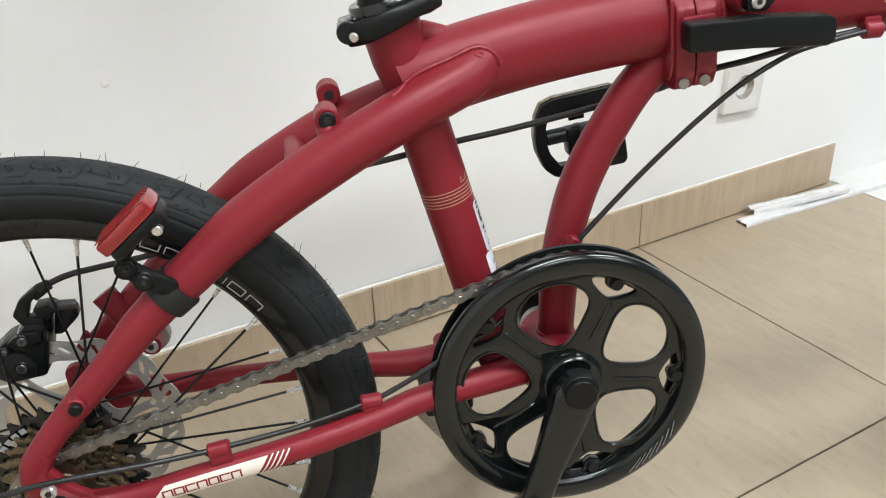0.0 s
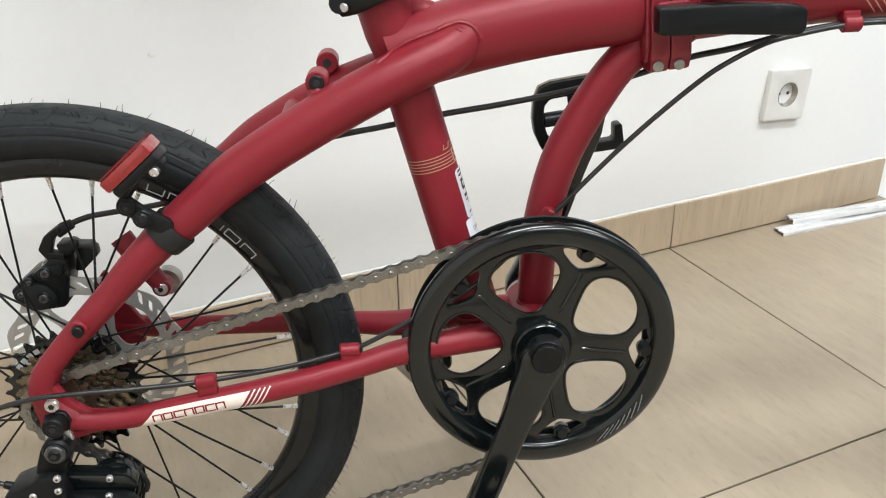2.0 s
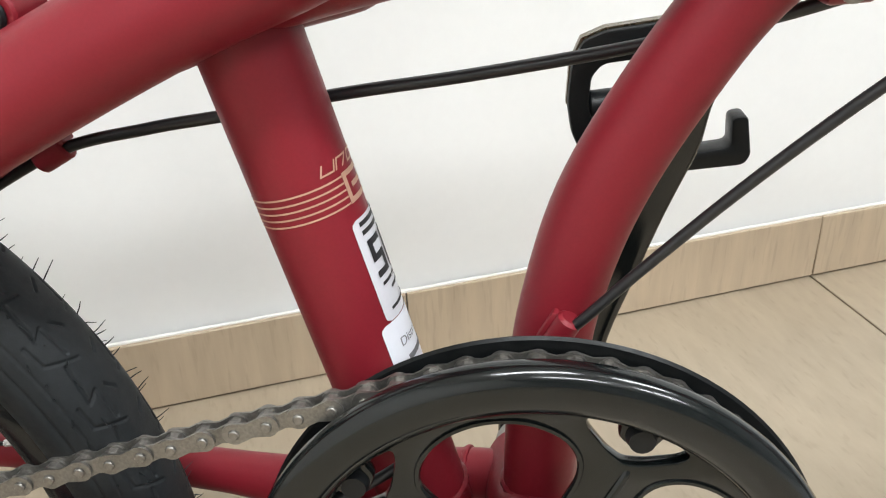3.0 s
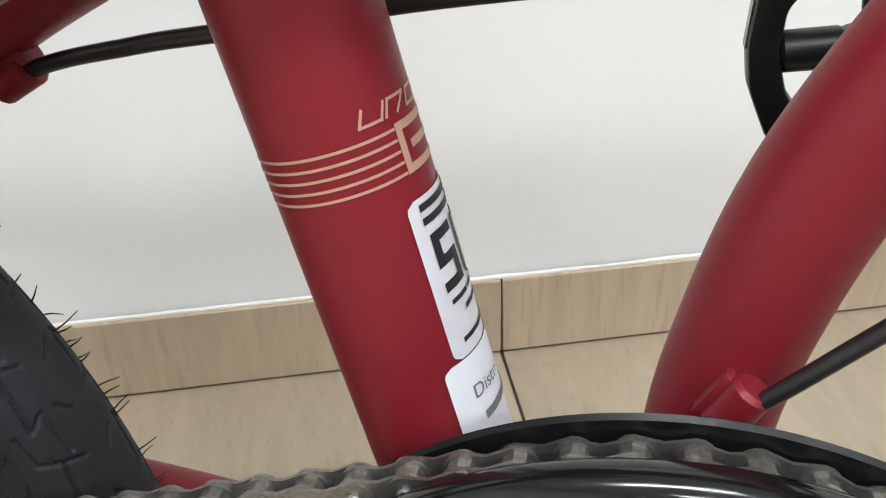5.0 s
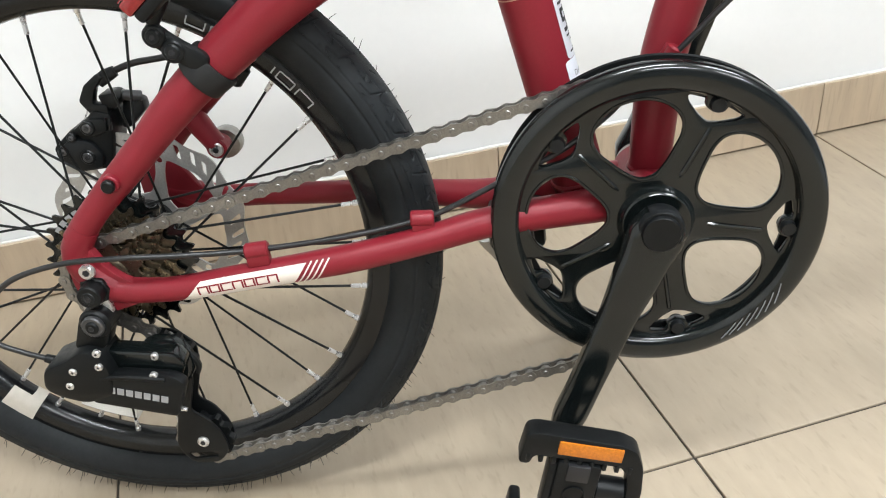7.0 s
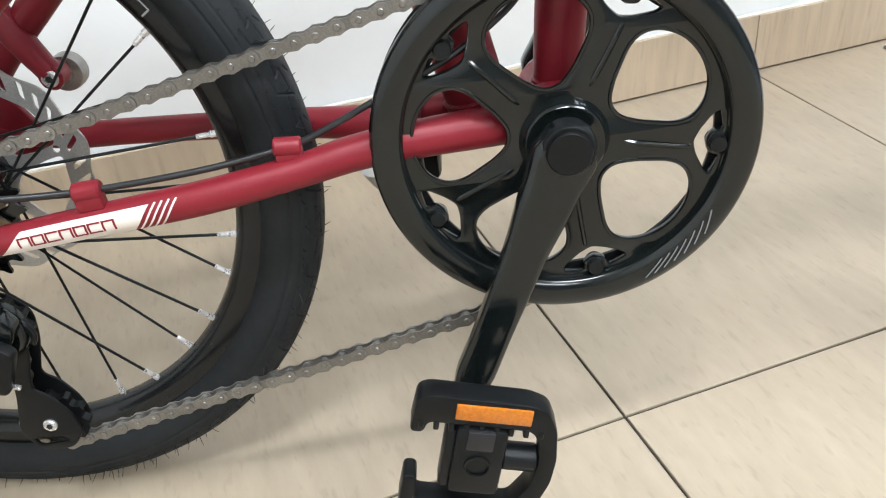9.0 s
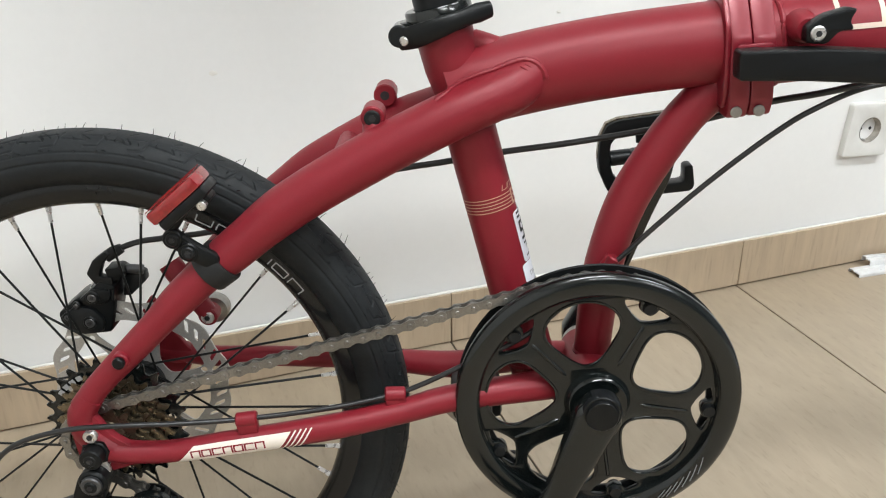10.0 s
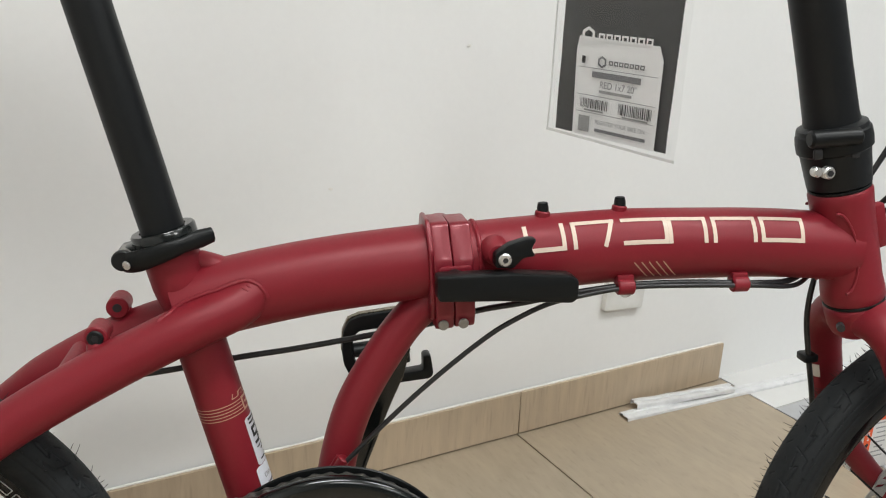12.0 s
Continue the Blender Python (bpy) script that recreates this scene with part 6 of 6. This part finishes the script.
cable("shift_cable", [(0.600, -0.020, 0.690), (0.570, -0.012, 0.600), (0.540, 0.004, 0.548), (0.514, 0.026, 0.509), (0.482, 0.034, 0.482), (0.450, 0.016, 0.469), (0.415, -0.012, 0.467), (0.370, -0.026, 0.4752), (0.316, -0.0255, 0.4800), (0.262, -0.0260, 0.4835), (0.219, -0.029, 0.4812), (0.190, -0.0320, 0.4775), (0.160, -0.0340, 0.4665), (0.140, -0.0330, 0.4550), (0.110, -0.0300, 0.4325), (0.080, -0.0270, 0.4075), (0.050, -0.0245, 0.3805), (0.0265, -0.0215, 0.3575),
                      (0.017, -0.0205, 0.3500), (-0.002, -0.022, 0.340), (-0.020, -0.028, 0.322), (-0.055, -0.040, 0.303), (-0.103, -0.0440, 0.284), (-0.132, -0.0460, 0.2725), (-0.155, -0.0480, 0.2660), (-0.205, -0.0560, 0.2620),
                      (-0.271, -0.0640, 0.2620), (-0.320, -0.0760, 0.2690), (-0.361, -0.0850, 0.2760), (-0.403, -0.0880, 0.2770), (-0.445, -0.0870, 0.2660), (-0.474, -0.0840, 0.2400), (-0.478, -0.0820, 0.2170), (-0.460, -0.0810, 0.2040), (-0.443, -0.0805, 0.1965)], 0.0021, "black gear cable housing")
clip((0.0200, -0.0185, 0.3520), (0.45, -0.1, 0.75), "red cable clip on the curved tube", 0.015, 0.0050, (-0.2, 0.8, 0.0))
clip((-0.155, -0.0480, 0.2660), (1, 0.1, -0.12))
clip((-0.271, -0.0645, 0.2620), (1, 0.08, 0.02))
clip((-0.189, 0.0445, 0.4158), (0.9, 0, 0.42), "red cable clip", 0.016, 0.0062, (0, 0, 1))
for x, z in ((0.2590, 0.4835), (0.3585, 0.4768)):
    clip((x, -0.0230, z), (1, 0, -0.06), "red cable clip under the tube", 0.0145, 0.0066, (0, 0.6, 0.8))
# hose down the fork's far leg, with its clip, and the loops ahead of the head tube
cable("brake_hose", [(0.585, 0.030, 0.680), (0.530, 0.040, 0.570), (0.478, 0.040, 0.490), (0.4600, 0.030, 0.4525), (0.4562, 0.030, 0.4200), (0.4600, 0.030, 0.3860), (0.4690, 0.034, 0.345), (0.485, 0.050, 0.30), (0.50, 0.055, 0.25)], 0.0026, "black brake hose")
part("hose_clip", block((0.014, 0.016, 0.008), Matrix.Translation((0.4625, 0.034, 0.378)), 0.002), BLACK, bike)


# ---- rear reflector on its band clamp ----
def rear_reflector():
    s = float(np.interp(0.276, -STAY.C[:, 0], STAY.S))
    bm = bmesh.new()
    n = 32
    rings = []
    for ds, off in ((-0.0085, -0.0005), (-0.0085, 0.0022), (-0.0070, 0.0028), (0.0070, 0.0028), (0.0085, 0.0022), (0.0085, -0.0005)):
        rings.append([bm.verts.new(STAY.at(s + ds, 2 * math.pi * i / n, off)) for i in range(n)])
    for r0, r1 in zip(rings, rings[1:]):
        for i in range(n):
            bm.faces.new((r0[i], r0[(i + 1) % n], r1[(i + 1) % n], r1[i]))
    t = part("reflector_clamp", bm, SOFT, bike, "black rubber band clamp on the stay")
    cut([(-0.272, 0.3880), (-0.285, 0.3970), (-0.2985, 0.4085), (-0.3060, 0.4190), (-0.2985, 0.4270), (-0.2890, 0.4170), (-0.2805, 0.4100), (-0.2660, 0.4000)], 0.008, -0.0640, BLACK, t, "clamp_arm", 0.005, 0.002)
    for x, z in ((-0.2880, 0.4063), (-0.2974, 0.4171)):
        disc(x, z, -0.064, -0.0695, 0.0074, BLACK, t, "pivot_boss", "", 24)
        socket_bolt(x, z, -0.0710, 0.0050, ANODIC, t, "pivot_bolt")
    # red slab seen edge on, its lens faces back and up
    fr = Matrix.Translation((-0.2870, -0.0660, 0.4480)) @ Matrix.Rotation(radians(-36), 4, "Y")
    b = part("reflector_back", block((0.0430, 0.030, 0.008), fr @ Matrix.Translation((0.001, 0.0, -0.0075)), 0.0025), BLACK, t)
    part("red_reflector", block((0.0455, 0.0300, 0.0100), fr @ Matrix.Translation((0, 0, 0.0010)), 0.0022), REDREFL, t, "red plastic reflector lens")
    for k in range(5):
        part("lens_rib", block((0.0435, 0.0012, 0.0006), fr @ Matrix.Translation((0, -0.0120 + 0.0060 * k, 0.0071)), 0), REDREFL, t)
    part("bracket_stem", rod((-0.2985, -0.064, 0.4240), (-0.2865, -0.065, 0.4390), 0.0048, 14, 0.001), BLACK, t)
    part("bracket_lug", block((0.016, 0.016, 0.012), Matrix.Translation((-0.2720, -0.0670, 0.4470)) @ Matrix.Rotation(radians(-33), 4, "Y"), 0.002), BLACK, t)
    part("lug_screw", rod((-0.2690, -0.073, 0.4440), (-0.2690, -0.079, 0.4435), 0.0036, 12, 0.0006), STEEL, t)


rear_reflector()

# ---- small things on the rear wheel ----
def polar_at(a, r, y=0.0):
    return Vector((AX + r * math.cos(radians(a)), y, AZ + r * math.sin(radians(a))))


part("valve", rod(polar_at(45.7, 0.190), polar_at(45.7, 0.172), 0.0034, 14, 0.0006), BLACK, rear)
part("valve_cap", rod(polar_at(45.7, 0.179), polar_at(45.7, 0.163), 0.0050, 14, 0.0016), BLACK, rear)
bm = bmesh.new()
tape = [(0.2070, -0.0131), (0.1990, -0.0125), (0.1943, -0.0117), (0.1891, -0.0064), (0.1875, 0.0), (0.1891, 0.0064), (0.1943, 0.0117), (0.1990, 0.0125), (0.2070, 0.0131)]
quad_strip(bm, lambda i, j: polar_at(220.0 + 8.4 * i, tape[int(round(j * 8))][0] * 0.983, tape[int(round(j * 8))][1] - 0.004), 5, 8)
part("rim_tape", bm, TAPE, rear, "strip of pale masking tape on the rim")
bm = bmesh.new()
g = [[bm.verts.new(polar_at(238 + 16.5 * i / 20, r, y)) for r, y in ((0.148, 0.006), (0.148, -0.006), (0.152, -0.010), (0.170, -0.010), (0.1745, -0.006), (0.1745, 0.006), (0.170, 0.010), (0.152, 0.010))] for i in range(21)]
for a, b in zip(g, g[1:]):
    for j in range(8):
        bm.faces.new((a[j], a[(j + 1) % 8], b[(j + 1) % 8], b[j]))
bm.faces.new(g[0][::-1])
bm.faces.new(g[-1])
part("spoke_reflector", bm, CLEARREFL, rear, "clear plastic spoke reflector")
# pale marks on the biggest sprocket's disc: plain bars
for a0, n in ((112, 4), (196, 6)):
    for k in range(n):
        p = polar_at(a0 + 8.5 * k, 0.0475, -0.0326)
        part("print_bar", block((0.0048, 0.0005, 0.0042), Matrix.Translation(p) @ Matrix.Rotation(-radians(a0 + 8.5 * k - 90), 4, "Y"), 0), LOGOGREY, fw)

# ---- kickstand and left crank cup ----
part("crank_cup", rod((BX, 0.033, BZ), (BX, 0.046, BZ), 0.0175, 28, 0.001), GREYALLOY, bike, "bare alloy crank cup")
ks = part("kickstand", tube([(-0.117, 0.010, 0.222), (-0.115, 0.026, 0.207), (-0.104, 0.062, 0.166), (-0.069, 0.168, 0.045), (-0.058, 0.192, 0.018)], [0.0090, 0.0095, 0.0088, 0.0082, 0.0082], 18), GREYALLOY, bike, "grey alloy kickstand, folded out")
part("stand_foot", rod((-0.0615, 0.187, 0.027), (-0.0490, 0.2060, -0.0050), 0.0115, 18, 0.003), SOFT, ks, "black rubber foot")
part("stand_plate", block((0.042, 0.036, 0.030), Matrix.Translation((-0.092, 0.0, 0.2320)), 0.005), BLACK, ks)
part("stand_bolt", rod((-0.085, -0.036, 0.246), (-0.085, -0.036, 0.234), 0.0058, 14, 0.001), BLACK, bike, "black bolt under the chain stay")


# ---- floor tiles, skirting tiles ----
UJ = [-2.58, -2.4975, -1.998, -1.4985, -0.999, -0.4995, 0.0, 0.4955]
VJ = [0.0, 0.519, 1.0185, 1.518, 2.0175, 2.517, 3.0165, 3.516, 4.0155, 4.515, 5.0145, 5.514, 6.0135, 6.19]


def tile_mesh(du, dv):
    g, h = 0.0012, 0.0030
    bm = block((du - 2 * g, dv - 2 * g, h), Matrix.Translation((0, 0, -h / 2)), 0.0006, 1)
    return finish("floor_tile", bm, TILE)


meshes = {}
rngt = random.Random(5)
for i in range(len(UJ) - 1):
    for j in range(len(VJ) - 1):
        du, dv = round(UJ[i + 1] - UJ[i], 4), round(VJ[j + 1] - VJ[j], 4)
        if (du, dv) not in meshes:
            meshes[(du, dv)] = tile_mesh(du, dv)
        c = W((UJ[i] + UJ[i + 1]) / 2, (VJ[j] + VJ[j + 1]) / 2)
        piece("floor_tile", meshes[(du, dv)], floor, Matrix.Translation((c.x, c.y, rngt.uniform(-0.0003, 0.0))) @ Matrix.Rotation(TH, 4, "Z"))
part("white_floor_tile", block((2.1, 0.1395, 0.004), Matrix.Translation(W(0.4985 + 1.05, 0.0698, -0.0024)) @ Matrix.Rotation(TH, 4, "Z"), 0.0006, 1), WHITETILE, floor, "white floor strip beside the tiles")
part("grey_floor", block((2.1, 6.05, 0.004), Matrix.Translation(W(0.4985 + 1.05, 0.1405 + 3.026, -0.0026)) @ Matrix.Rotation(TH, 4, "Z"), 0.0006, 1), GREYFLOOR, floor, "plain grey floor beyond the tiles")

skirting = tagged(part("baseboard", block((3.05, 0.004, 0.0795), Matrix.Translation(W(-1.046, 0.002, 0.0398)) @ Matrix.Rotation(TH, 4, "Z"), 0.0), GROUT, None, "skirting of beige grained tiles along the white wall"), kind="structure")
SJ = [-2.57, -2.4975, -1.998, -1.4985, -0.999, -0.4995, 0.0, 0.484]
for a, b in zip(SJ, SJ[1:]):
    du = b - a - 0.0014
    key = ("s", round(du, 3))
    if key not in meshes:
        meshes[key] = finish("skirting_tile", block((du, 0.0075, 0.0790), None, 0.0009, 1), SKIRT)
    piece("skirting_tile", meshes[key], skirting, Matrix.Translation(W((a + b) / 2, 0.00815, 0.0422)) @ Matrix.Rotation(TH, 4, "Z"))
# rough white filler along the skirting's top edge
fp = [W(-2.5 + 2.980 * i / 260, 0.006, 0.0822) for i in range(261)]
fb = Path([tuple(p + Vector((0, 0, 0.0006 * noise.noise(Vector((i * 0.37, 0, 0)))))) for i, p in enumerate(fp)], [0.0022 + 0.0012 * noise.noise(Vector((i * 0.21, 5, 0))) for i in range(261)], step=0.02, side=tuple(W(0, 1) - W(0, 0)))
part("joint_filler", fb.mesh(6), FILLER, skirting, "rough white filler line")


# ---- the bicycle leans on its stand, nose a little up ----
bike.matrix_basis = Matrix(((0.996922, -0.027457, -0.073434, 0.03972), (0.031947, 0.997645, 0.060689, -0.00441), (0.071595, -0.062848, 0.995452, 0.02426), (0, 0, 0, 1)))
